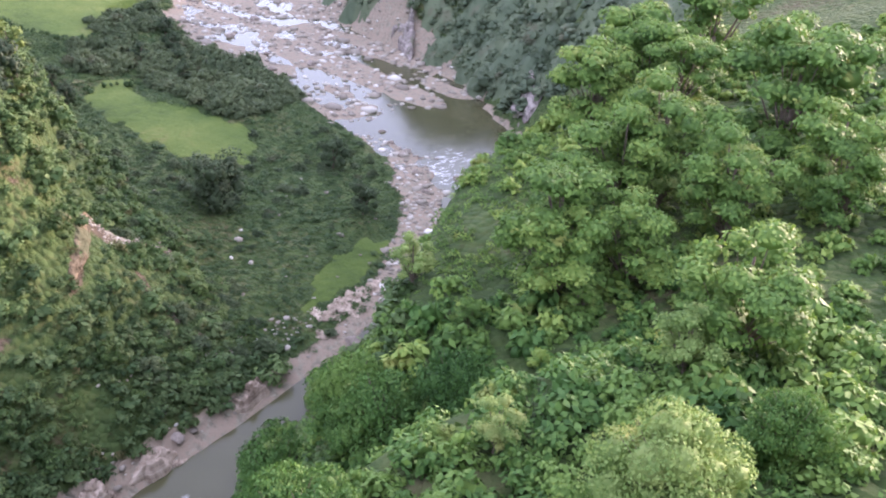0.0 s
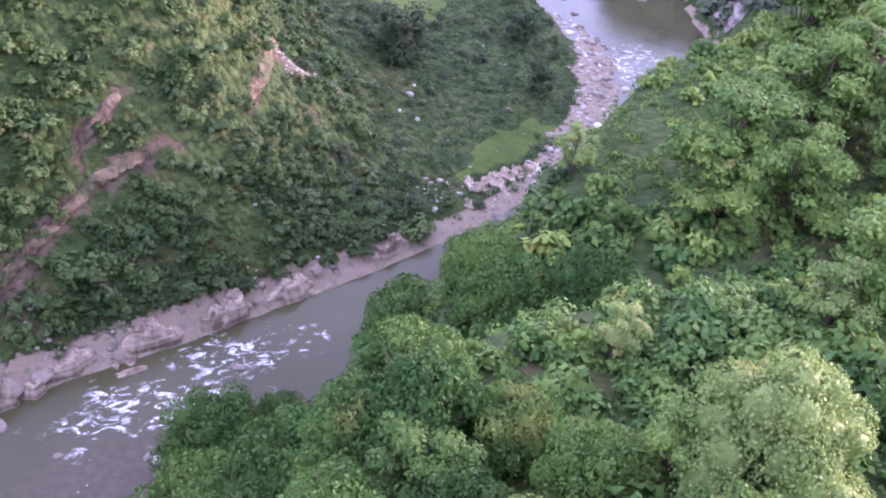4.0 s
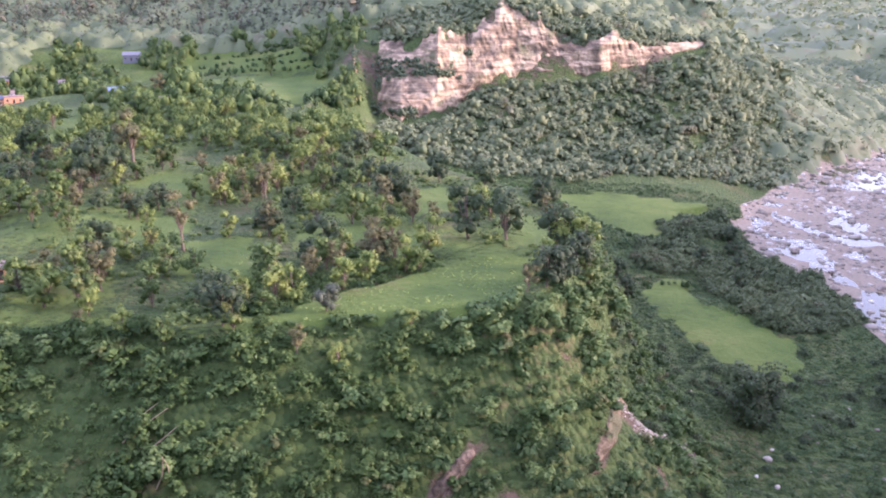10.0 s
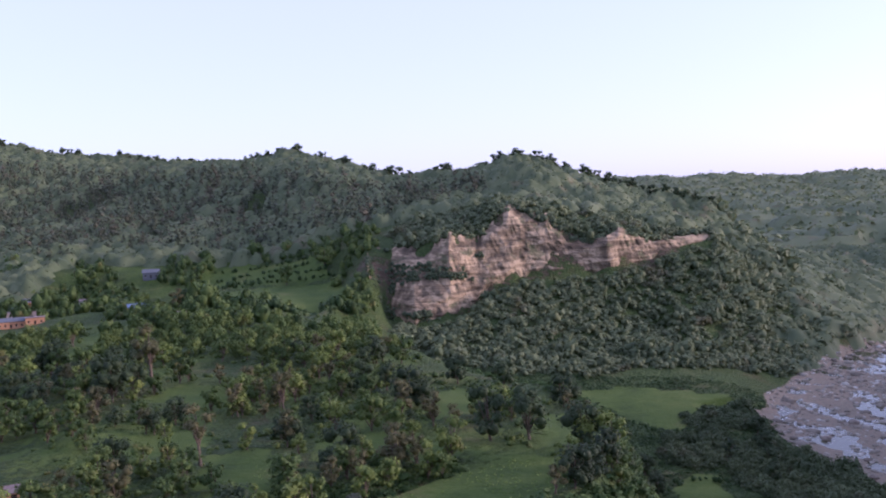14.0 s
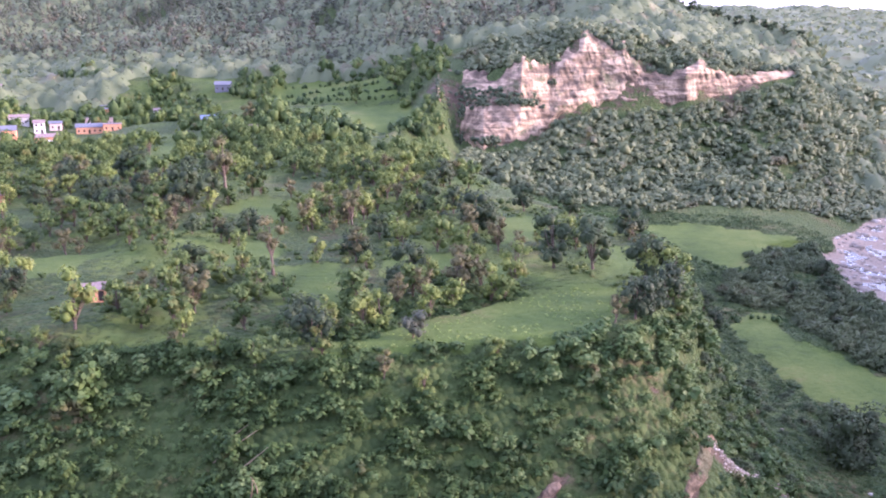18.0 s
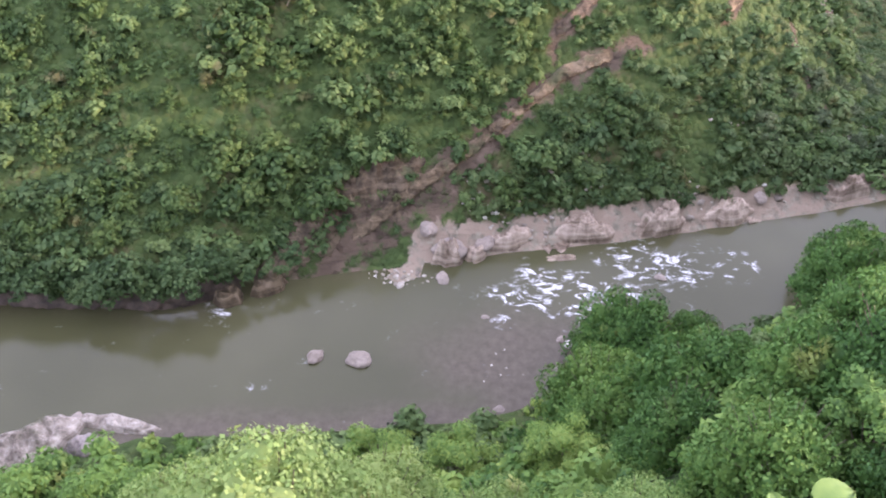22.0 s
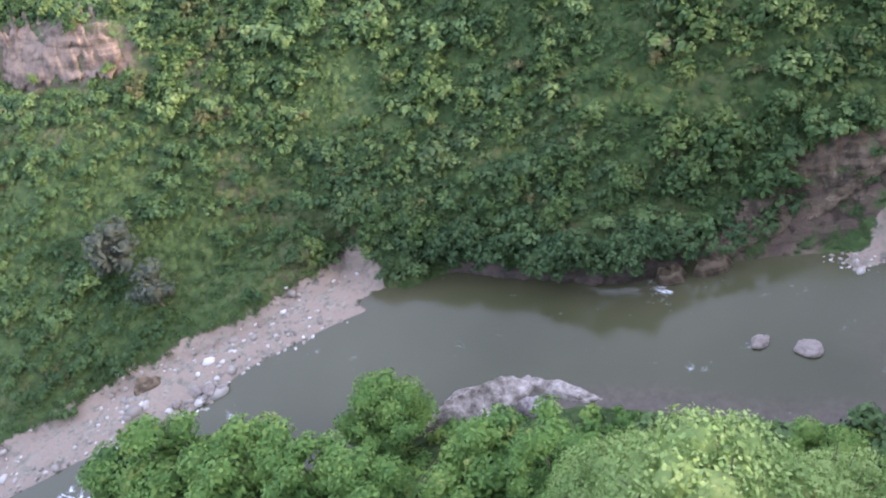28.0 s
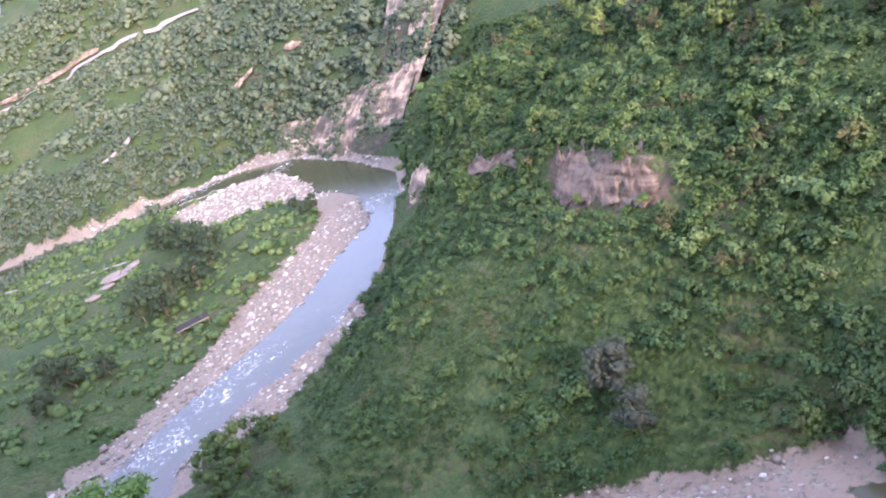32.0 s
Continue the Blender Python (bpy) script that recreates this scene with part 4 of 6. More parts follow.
def canopy(name, box, step, spread, crown_h, keep, leaves, leaf_size, label, material=None, seed=5):
    """A closed wood seen from afar: a roof of crowns of uneven height, with leaf sprays on it."""
    x0, y0, x1, y1 = box
    gx, gy = np.meshgrid(np.arange(x0, x1, step), np.arange(y0, y1, step), indexing="ij")
    r = np.random.RandomState(seed)
    gx, gy = gx + r.uniform(-0.3, 0.3, gx.shape) * step, gy + r.uniform(-0.3, 0.3, gx.shape) * step
    n, m = int((x1 - x0) / spread) + 4, int((y1 - y0) / spread) + 4
    cx = (np.arange(n)[:, None] - 1.5 + r.uniform(0, 1, (n, m))) * spread + x0
    cy = (np.arange(m)[None] - 1.5 + r.uniform(0, 1, (n, m))) * spread + y0
    big = r.uniform(0.6, 1.15, (n, m))
    hue = r.uniform(-0.3, 0.3, (n, m))
    ok = keep(cx, cy)
    i, j = ((gx - x0) / spread + 1.5).astype(int), ((gy - y0) / spread + 1.5).astype(int)
    roof, tone = np.full(gx.shape, -0.5), np.zeros(gx.shape)
    for di in (-1, 0, 1):
        for dj in (-1, 0, 1):
            a, b = np.clip(i + di, 0, n - 1), np.clip(j + dj, 0, m - 1)
            d = np.hypot(gx - cx[a, b], gy - cy[a, b]) / (spread * 0.85 * big[a, b])
            h = np.where(ok[a, b], crown_h * big[a, b] * np.sqrt(np.clip(1 - d * d, 0, 1)) - 0.5, -0.5)
            tone = np.where(h > roof, hue[a, b], tone)
            roof = np.maximum(roof, h)
    border = np.minimum.reduce([gx - x0, x1 - gx, gy - y0, y1 - gy]) / (2.5 * step)
    roof = np.minimum(roof, -0.6 + (crown_h + 1) * np.clip(border - 0.6, 0, 1))
    roof = roof + np.where(roof > 0, crown_h * 0.15 * r.normal(size=roof.shape), 0)
    z = height(gx, gy) + roof
    q = grid_quads(*gx.shape)
    q = q[(roof.ravel()[q] > -0.4).any(1)]
    ids, back = np.unique(q, return_inverse=True)
    v = np.stack([gx, gy, z], -1).reshape(-1, 3)[ids]
    t = tone.ravel()[ids]
    nz = np.stack([-np.gradient(z, axis=0) / step, -np.gradient(z, axis=1) / step, np.ones_like(z)], -1).reshape(-1, 3)[ids]
    high = np.where(roof.ravel()[ids] > crown_h * 0.2)[0]
    pick = r.choice(high, leaves)
    c = v[pick] + r.normal(size=(leaves, 3)) * step * np.array([0.35, 0.35, 0.12])
    nn = nz[pick] + r.normal(size=(leaves, 3)) * 0.55
    nn /= np.linalg.norm(nn, axis=1)[:, None]
    ta = np.cross(nn, r.normal(size=(leaves, 3)))
    ta /= np.linalg.norm(ta, axis=1)[:, None]
    tb = np.cross(nn, ta)
    sz = leaf_size * r.uniform(0.5, 1.3, (leaves, 1))
    lv = np.stack([c - ta * sz, c + tb * sz * 0.6, c + ta * sz, c - tb * sz * 0.6], 1).reshape(-1, 3)
    vv, qq = join([(v, back.reshape(-1, 4)), (lv, np.arange(leaves * 4).reshape(-1, 4))])
    ob = new(name, sheet(name, vv, qq, material or LEAF_FOREST_HAZED, (("plant", np.concatenate([t, np.repeat(t[pick] + r.uniform(-0.2, 0.2, leaves), 4)])),)))
    return tagged(ob, label, "wood", kind="stuff")


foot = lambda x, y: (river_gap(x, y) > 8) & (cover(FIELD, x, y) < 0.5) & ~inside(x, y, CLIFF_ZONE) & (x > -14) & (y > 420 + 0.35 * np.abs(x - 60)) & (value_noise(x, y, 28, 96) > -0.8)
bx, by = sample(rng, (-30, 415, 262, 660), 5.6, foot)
scatter_mesh("foot_wood", rng, MID_CROWN, places(rng, bx, by, 2.4, 5.0, sink=0.2, tall=0.95), LEAF_FOREST_HAZED, "dense hazy woodland under the cliff", "wood")
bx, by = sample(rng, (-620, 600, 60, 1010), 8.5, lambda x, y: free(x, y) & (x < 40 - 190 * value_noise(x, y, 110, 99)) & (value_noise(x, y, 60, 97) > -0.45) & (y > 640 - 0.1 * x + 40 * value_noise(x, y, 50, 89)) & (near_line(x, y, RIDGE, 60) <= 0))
scatter_mesh("hill_pines", rng, PINE, places(rng, bx, by, 1.8, 3.2, sink=0.2, tall=1.1), LEAF_PINE_HAZED, "tall dark pines covering the long hill", "pines")
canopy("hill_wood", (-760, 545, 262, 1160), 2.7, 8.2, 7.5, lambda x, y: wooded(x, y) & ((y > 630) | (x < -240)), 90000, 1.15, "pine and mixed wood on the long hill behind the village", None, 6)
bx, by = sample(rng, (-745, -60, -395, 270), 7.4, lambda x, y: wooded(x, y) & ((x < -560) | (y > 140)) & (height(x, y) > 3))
scatter_mesh("west_slope_wood", rng, MID_CROWN, places(rng, bx, by, 3.0, 5.6, sink=0.25, tall=0.95), LEAF_HILL_HAZED, "green wood on the hillside beyond the river bend", "wood")
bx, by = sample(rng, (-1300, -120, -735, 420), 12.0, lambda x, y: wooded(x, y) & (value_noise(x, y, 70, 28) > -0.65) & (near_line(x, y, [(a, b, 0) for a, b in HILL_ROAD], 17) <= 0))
scatter_mesh("west_wood", rng, MID_CROWN, places(rng, bx, by, 4.5, 8.5, sink=0.25, tall=0.9), LEAF_HILL_HAZED, "pale green wood on the far hillside", "wood")
canopy("west_top_wood", (-800, 330, -395, 560), 3.6, 11.0, 7.0, wooded, 16000, 1.3, "wood on the high ground above the bend", LEAF_HILL_HAZED, 13)
bx, by = sample(rng, (-30, 415, 430, 720), 4.5, lambda x, y: (steep(x, y) > 0.75) & (river_gap(x, y) > 8) & ~inside(x, y, CLIFF_ZONE) & ((x > -8) | (y > 560)))
scatter_mesh("steep_wood", rng, WOOD, places(rng, bx, by, 2.6, 5.0, sink=0.3), LEAF_FOREST_HAZED, "bushes on the steep breaks below the cliff", "wood")
bx, by = sample(rng, (240, 640, 700, 1100), 9.0, lambda x, y: (x < 275) | (steep(x, y) > 0.7))
scatter_mesh("spur_wood", rng, WOOD, places(rng, bx, by, 5.0, 9.0, sink=0.3), LEAF_FOREST_HAZED, "trees on the back of the wooded spur", "wood")
bx, by = sample(rng, (-900, -300, -395, 330), 6.0, lambda x, y: (steep(x, y) > 0.8) & (river_gap(x, y) > 12) & (cover(ROCK, x, y) < 0.3) & (height(x, y) > 6))
scatter_mesh("west_steep_wood", rng, WOOD, places(rng, bx, by, 3.0, 6.0, sink=0.3), LEAF_HILL_HAZED, "bushes on the steep breaks of the far hillside", "wood")
canopy("hill_scrub", (196, 150, 430, 500), 1.5, 6.5, 4.6, lambda x, y: free(x, y) & (river_gap(x, y) > 2) & (value_noise(x, y, 20, 6) > -0.75), 46000, 0.75, "thick scrub on the hill above the landslip", LEAF_HILL_HAZED, 8)
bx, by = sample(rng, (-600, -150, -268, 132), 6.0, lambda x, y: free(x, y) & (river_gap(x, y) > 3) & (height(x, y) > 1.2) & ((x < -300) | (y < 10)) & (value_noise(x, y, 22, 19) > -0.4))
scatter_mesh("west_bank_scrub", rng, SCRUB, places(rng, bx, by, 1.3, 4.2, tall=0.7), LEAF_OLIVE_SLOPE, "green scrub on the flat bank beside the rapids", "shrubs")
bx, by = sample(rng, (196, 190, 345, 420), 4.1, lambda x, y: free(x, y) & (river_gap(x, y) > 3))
scatter_mesh("hill_trees", rng, MID_CROWN, places(rng, bx, by, 1.8, 4.2, sink=0.2, tall=0.9), LEAF_HILL_HAZED, "rounded small trees crowding the hill above the landslip", "trees")
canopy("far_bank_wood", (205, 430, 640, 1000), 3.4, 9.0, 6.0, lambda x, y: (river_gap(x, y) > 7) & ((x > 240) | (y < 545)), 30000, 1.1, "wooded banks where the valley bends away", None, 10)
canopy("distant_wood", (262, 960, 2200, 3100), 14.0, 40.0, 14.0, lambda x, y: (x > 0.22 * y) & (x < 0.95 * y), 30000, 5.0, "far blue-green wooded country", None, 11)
bx, by = sample(rng, (-300, 142, 45, 420), 4.6, lambda x, y: free(x, y) & (steep(x, y) < 0.4) & (value_noise(x, y, 12, 31) > 0.15))
scatter_mesh("plateau_shrubs", rng, SCRUB, places(rng, bx, by, 0.9, 1.9, tall=0.7), LEAF_TREE, "low bushes along the field edges on the plateau", "shrubs")

bx, by = sample(rng, (40, 40, 135, 130), 1.3, lambda x, y: (np.hypot((x - 78) * 0.7, y - 80) < 24) & (value_noise(x, y, 5, 61) > -0.6))
scatter_mesh("grass_tufts", rng, TUFT, places(rng, bx, by, 0.5, 1.0), LEAF_NEAR, "long green grass on the open shoulder of the slope", "grass")
bx, by = sample(rng, (-11, -12, 13, 3.4), 0.42, lambda x, y: (height(x, y) > 96) & (value_noise(x, y, 2, 63) > -0.7))
scatter_mesh("lookout_grass", rng, TUFT, places(rng, bx, by, 0.16, 0.34), LEAF_SLOPE, "short rough grass on the lookout's ground", "grass")
bx, by = sample(rng, (-34, 138, 32, 186), 1.5, lambda x, y: (cover(FIELD, x, y) > 0.5) & (value_noise(x, y, 4, 62) > 0.1))
scatter_mesh("field_tufts", rng, TUFT, places(rng, bx, by, 0.2, 0.45), LEAF_YELLOW, "tufts of grass in the rim field", "grass")

hedges = []
for line, gap, lo, hi in (([(-138, 548), (-96, 574), (-52, 560)], 3.2, 1.0, 2.0), ([(-138, 566), (-96, 586), (-58, 574)], 3.6, 1.0, 2.2), ([(-138, 588), (-98, 600), (-64, 590)], 3.6, 1.2, 2.2), ([(-136, 612), (-100, 616), (-70, 604)], 3.4, 1.2, 2.4),
                          ([(-116, 470), (-90, 467), (-66, 461), (-40, 484)], 2.4, 2.2, 4.2), ([(-120, 464), (-90, 460), (-64, 455), (-36, 478)], 2.8, 2.4, 4.4), ([(66, 203), (66, 258), (77, 284), (95, 287)], 2.2, 0.8, 1.7), ([(60, 405), (88, 338), (124, 353)], 2.6, 0.8, 1.6)):
    p = dense([(x, y, 0) for x, y in line], gap)
    p = p[rng.uniform(size=len(p)) < 0.85]
    p[:, :2] += rng.normal(size=(len(p), 2)) * 0.7
    hedges.append(places(rng, p[:, 0], p[:, 1], lo, hi))
scatter_mesh("hedges", rng, CLUMP, np.concatenate(hedges), LEAF_DEEP_SHADE, "rough hedges along the terrace edges", "hedges")

# ---- trees ----
def tree_meshes(name, seed, height_m, radius, leaves, size, leaf, lobes=9, clear=0.3, lobe=0.45, flat=1.0, droop=0.2, core=0.6, draped=False):
    r = np.random.RandomState(seed)
    crown, limbs = [], []
    top = height_m - radius * lobe * 0.7
    base = height_m * clear
    lean = r.uniform(-0.05, 0.05, 2) * height_m
    fork = base * 0.9
    limbs.append(tube([(0, 0, -0.8, height_m * 0.034), (lean[0] * 0.2, lean[1] * 0.2, fork * 0.5, height_m * 0.025), (lean[0] * 0.5, lean[1] * 0.5, fork, height_m * 0.02),
                       (lean[0], lean[1], top * 0.85, height_m * 0.008)], 6))
    for k in range(lobes):
        a, q = 2.4 * k + r.uniform(0, 1), math.sqrt(r.uniform(0.03, 1)) * radius * 0.68
        z = base + (top - base) * r.uniform(0.12, 1.0) * (1 - 0.45 * (q / radius) ** 2)
        x, y = math.cos(a) * q + lean[0], math.sin(a) * q + lean[1]
        rr = radius * lobe * r.uniform(0.7, 1.15)
        crown.append((x, y, z, rr))
        limbs.append(tube([(lean[0] * 0.5, lean[1] * 0.5, fork * r.uniform(0.8, 1.1), height_m * 0.012), (x * 0.55 + lean[0] * 0.2, y * 0.55 + lean[1] * 0.2, fork + (z - fork) * 0.6, height_m * 0.007), (x, y, z + rr * 0.3, height_m * 0.002)], 4))
    if draped:
        crown = dome_lobes(r, lobes, radius, height_m, lobe, 0.0)
    v, q = cored(r, crown, leaves, size, droop, core, 4, 7, flat, 0.3 if draped else 0.4)
    tv, tq = join(limbs)
    return sheet(name + "_trunk", tv, tq, BARK), sheet(name + "_crown", v, q, leaf)


def tree(name, meshes, label, group):
    ob = new(name)
    part("trunk", meshes[0], ob, "")
    part("crown", meshes[1], ob, "")
    return tagged(ob, label, "tree", group)


class Kind:
    """A kind of tree: a few variants, all modelled one metre per unit at the given height."""

    def __init__(self, name, label, group, variants, height_m, **shape):
        self.height = height_m
        self.meshes = [tree_meshes(name, 100 + 17 * len(name) + k, height_m, **shape) for k in range(variants)]
        self.name, self.label, self.group, self.count = name, label, group, 0

    def put(self, x, y, tall, sink=0.1, stretch=1.0):
        ob = tree(self.name, self.meshes[self.count % len(self.meshes)], self.label, self.group)
        self.count += 1
        s = tall / self.height
        z = float(height(np.array([x], float), np.array([y], float))[0]) - sink
        ob.matrix_basis = pose(x, y, z, 0, 0, rng.uniform(0, 360)) @ Matrix.Diagonal((s / stretch, s / stretch, s, 1))
        return ob


G_PLATEAU, G_NEAR = "trees on the plateau", "trees under the lookout"
ROUND = Kind("broadleaf_tree", "rounded green broadleaf tree on the grassy plateau", G_PLATEAU, 4, 8.0, radius=3.6, leaves=400, size=0.36, leaf=LEAF_TREE, lobes=13, clear=0.1, lobe=0.36)
TALL = Kind("tall_tree", "tall thin-crowned tree with a bare pale trunk", G_PLATEAU, 2, 13.0, radius=3.4, leaves=420, size=0.32, leaf=LEAF_BROWN, lobes=10, clear=0.35, lobe=0.36)
DARK = Kind("dark_tree", "dense dark green tree with a round crown", G_PLATEAU, 3, 10.0, radius=5.0, leaves=620, size=0.4, leaf=LEAF_DARK, lobes=14, clear=0.15, lobe=0.38)
YELLOW = Kind("yellow_green_tree", "sunlit yellow-green tree with an open crown", G_PLATEAU, 3, 8.5, radius=3.4, leaves=380, size=0.36, leaf=LEAF_OLIVE, lobes=13, clear=0.14, lobe=0.34)
BROWN = Kind("brownish_tree", "brownish green tree with thin foliage", G_PLATEAU, 3, 9.0, radius=3.3, leaves=380, size=0.34, leaf=LEAF_BROWN, lobes=12, clear=0.16, lobe=0.34)
GREY = Kind("grey_tree", "small grey-green feathery tree", "grey trees", 2, 7.0, radius=3.4, leaves=480, size=0.3, leaf=LEAF_GREY, lobes=9, clear=0.12)
COLUMN = Kind("creeper_clad_tree", "dark tree clad in hanging creepers on the field edge", "twin trees", 2, 12.5, radius=4.6, leaves=520, size=0.42, leaf=LEAF_DARK, lobes=13, clear=0.12, lobe=0.42)
LEAFY = Kind("leafy_tree", "spreading leafy green tree on the slope", G_NEAR, 4, 11.0, radius=5.6, leaves=5200, size=0.21, leaf=LEAF_NEAR, lobes=30, clear=0.1, lobe=0.27, core=0.74, flat=0.62)
VINE = Kind("vine_covered_tree", "tree smothered in bright green creepers", G_NEAR, 4, 10.0, radius=5.6, leaves=13000, size=0.165, leaf=LEAF_VINE, lobes=48, lobe=0.25, droop=1.2, core=0.5, draped=True)
PALE = Kind("pale_creeper_tree", "tree covered with pale yellow-green creepers", G_NEAR, 3, 10.0, radius=5.6, leaves=22000, size=0.115, leaf=LEAF_YELLOW, lobes=44, lobe=0.27, droop=1.0, core=0.72, draped=True)
GOLD = Kind("golden_tree", "yellowing light-crowned tree on the slope", G_NEAR, 2, 9.0, radius=3.9, leaves=2800, size=0.17, leaf=LEAF_YELLOW, lobes=20, clear=0.15, lobe=0.28, core=0.7, flat=0.8)
RIDGE_TREE = Kind("ridge_tree", "dark tree standing out on the skyline", "trees on the ridge", 3, 10.0, radius=3.6, leaves=110, size=0.75, leaf=LEAF_DARK, lobes=7, clear=0.4)

for kind, spots in (
        (TALL, [(-45, 183, 13.5), (-80, 270, 20)]),
        (DARK, [(-85, 250, 14), (-3, 238, 12.5), (11, 271, 9.5), (-29, 142, 8), (-28, 229, 7.5), (-10, 262, 9), (33, 186, 10.5), (31, 164, 9), (36, 175, 8), (24, 262, 9)]),
        (COLUMN, [(15, 197, 14.2), (23.5, 196, 13.6)]),
        (YELLOW, [(5.5, 183, 10.7), (-22, 156, 8.2), (-52.5, 147, 5.8), (-72, 148, 12), (-108, 227, 9.5), (-64, 158, 7), (-58, 205, 6), (-95, 175, 7)])):
    for x, y, tall in spots:
        kind.put(x, y, tall)
for kind, spots in (
        (BROWN, [(-37, 242, 11.5), (-5.5, 177, 11.2), (-64, 161, 7.5), (-83, 232, 8.6), (-122, 457, 13), (-13, 173, 7), (-1, 180, 8), (-30, 200, 9), (-48, 236, 9)]),
        (ROUND, [(-69, 159, 8), (38, 174, 8), (-40, 246, 9.5), (-94, 221, 8.5), (-118, 212, 9), (-147, 289, 10), (-136, 358, 13), (-72, 281, 8), (-69, 316, 9),
                 (-40, 170, 6), (-51, 184, 6), (-18, 345, 11), (-88, 232, 9), (-59, 574, 16), (-82, 562, 15)]),
        (GREY, [(-12.7, 150, 5.4), (-133, 65, 11.5), (-122, 61, 9.0)])):
    for x, y, tall in spots:
        kind.put(x, y, tall)

mango = Kind("mango_tree", "big dark round tree beside the valley field", "valley trees", 1, 13.0, radius=7.2, leaves=2200, size=0.4, leaf=LEAF_DARK, lobes=24, clear=0.06, lobe=0.4, core=0.5)
mango.put(80, 189, 15)
for x, y, tall in ((122, 205, 10), (113, 175, 9.5), (70, 270, 8), (116, 300, 9), (122, 320, 9), (128, 342, 8), (108, 312, 8), (112, 286, 8), (72, 292, 8), (66, 300, 7)):
    DARK.put(x, y, tall)
for x, y, tall in ((-387, 86, 8), (-396, 80, 7), (-380, 80, 6)):
    DARK.put(x, y, tall)
for x, y, tall in ((-205, 2, 12), (-200, 12, 10), (-212, 8, 8), (-222, -3, 7), (-215, -2, 9), (-207, -5, 10), (-198, -4, 9), (-190, 2, 9), (-186, -5, 8), (-178, -1, 8), (-176, 6, 7), (-190, 12, 8)):
    ROUND.put(x, y, tall)
for x, y, tall in ((-446, 24, 15), (-432, 30, 16), (-418, 33, 15), (-404, 36, 16), (-364, 5, 14), (-357, 14, 16), (-353, 24, 15), (-350, 0, 14), (-343, 8, 13), (-309, -29, 13), (-319, -35, 13), (-310, -18, 9), (-372, 34, 14), (-390, 40, 14), (-300, -40, 10)):
    DARK.put(x, y, tall)

# trees along the plateau's rim
for k, p in enumerate(dense([(x, y - 3, 0) for x, y, z in RIM[2:11]], 7.0)):
    if k % 4 != 3:
        kind = (ROUND, YELLOW, ROUND, BROWN, YELLOW)[k % 5]
        kind.put(p[0] + rng.uniform(-2, 2), p[1] + rng.uniform(-4, 2), rng.uniform(3.5, 6.0))

# groves between the small fields
gx, gy = sample(rng, (-290, 150, 40, 322), 8.2, lambda x, y: free(x, y) & (steep(x, y) < 0.45) & (value_noise(x, y, 24, 33) > -0.22) & (np.hypot(x - 17, y - 190) > 17))
for x, y in zip(gx, gy):
    pick = rng.uniform()
    kind = ROUND if pick < 0.42 else BROWN if pick < 0.58 else YELLOW if pick < 0.82 else DARK
    kind.put(x, y, rng.uniform(5.0, 9.8) * (1.25 if y > 300 else 1.0))
gx, gy = sample(rng, (-290, 322, 40, 400), 8.0, lambda x, y: free(x, y) & (steep(x, y) < 0.45) & (value_noise(x, y, 24, 33) > -0.22))
scatter_mesh("plateau_grove", rng, CROWN, places(rng, gx, gy, 2.6, 4.4, tall=1.35), LEAF_TREE, "mixed green trees at the back of the plateau", "trees")
gx, gy = sample(rng, (-340, 395, -20, 640), 8.0, lambda x, y: free(x, y) & (value_noise(x, y, 30, 34) > -0.15) & (np.hypot(x + 226, (y - 440) * 0.6) > 26))
scatter_mesh("village_wood", rng, CLUMP, places(rng, gx, gy, 2.2, 4.6, tall=1.2), LEAF_TREE, "hazy green groves round the village", "wood")
for k in range(130):
    f = k / 129 * (len(RIDGE) - 3) + 1 + rng.uniform(-0.2, 0.2)
    i = int(f)
    a, b = RIDGE[i], RIDGE[min(i + 1, len(RIDGE) - 1)]
    RIDGE_TREE.put(a[0] + (b[0] - a[0]) * (f - i), a[1] + (b[1] - a[1]) * (f - i) - 4 + rng.uniform(-5, 5), rng.uniform(6, 14))

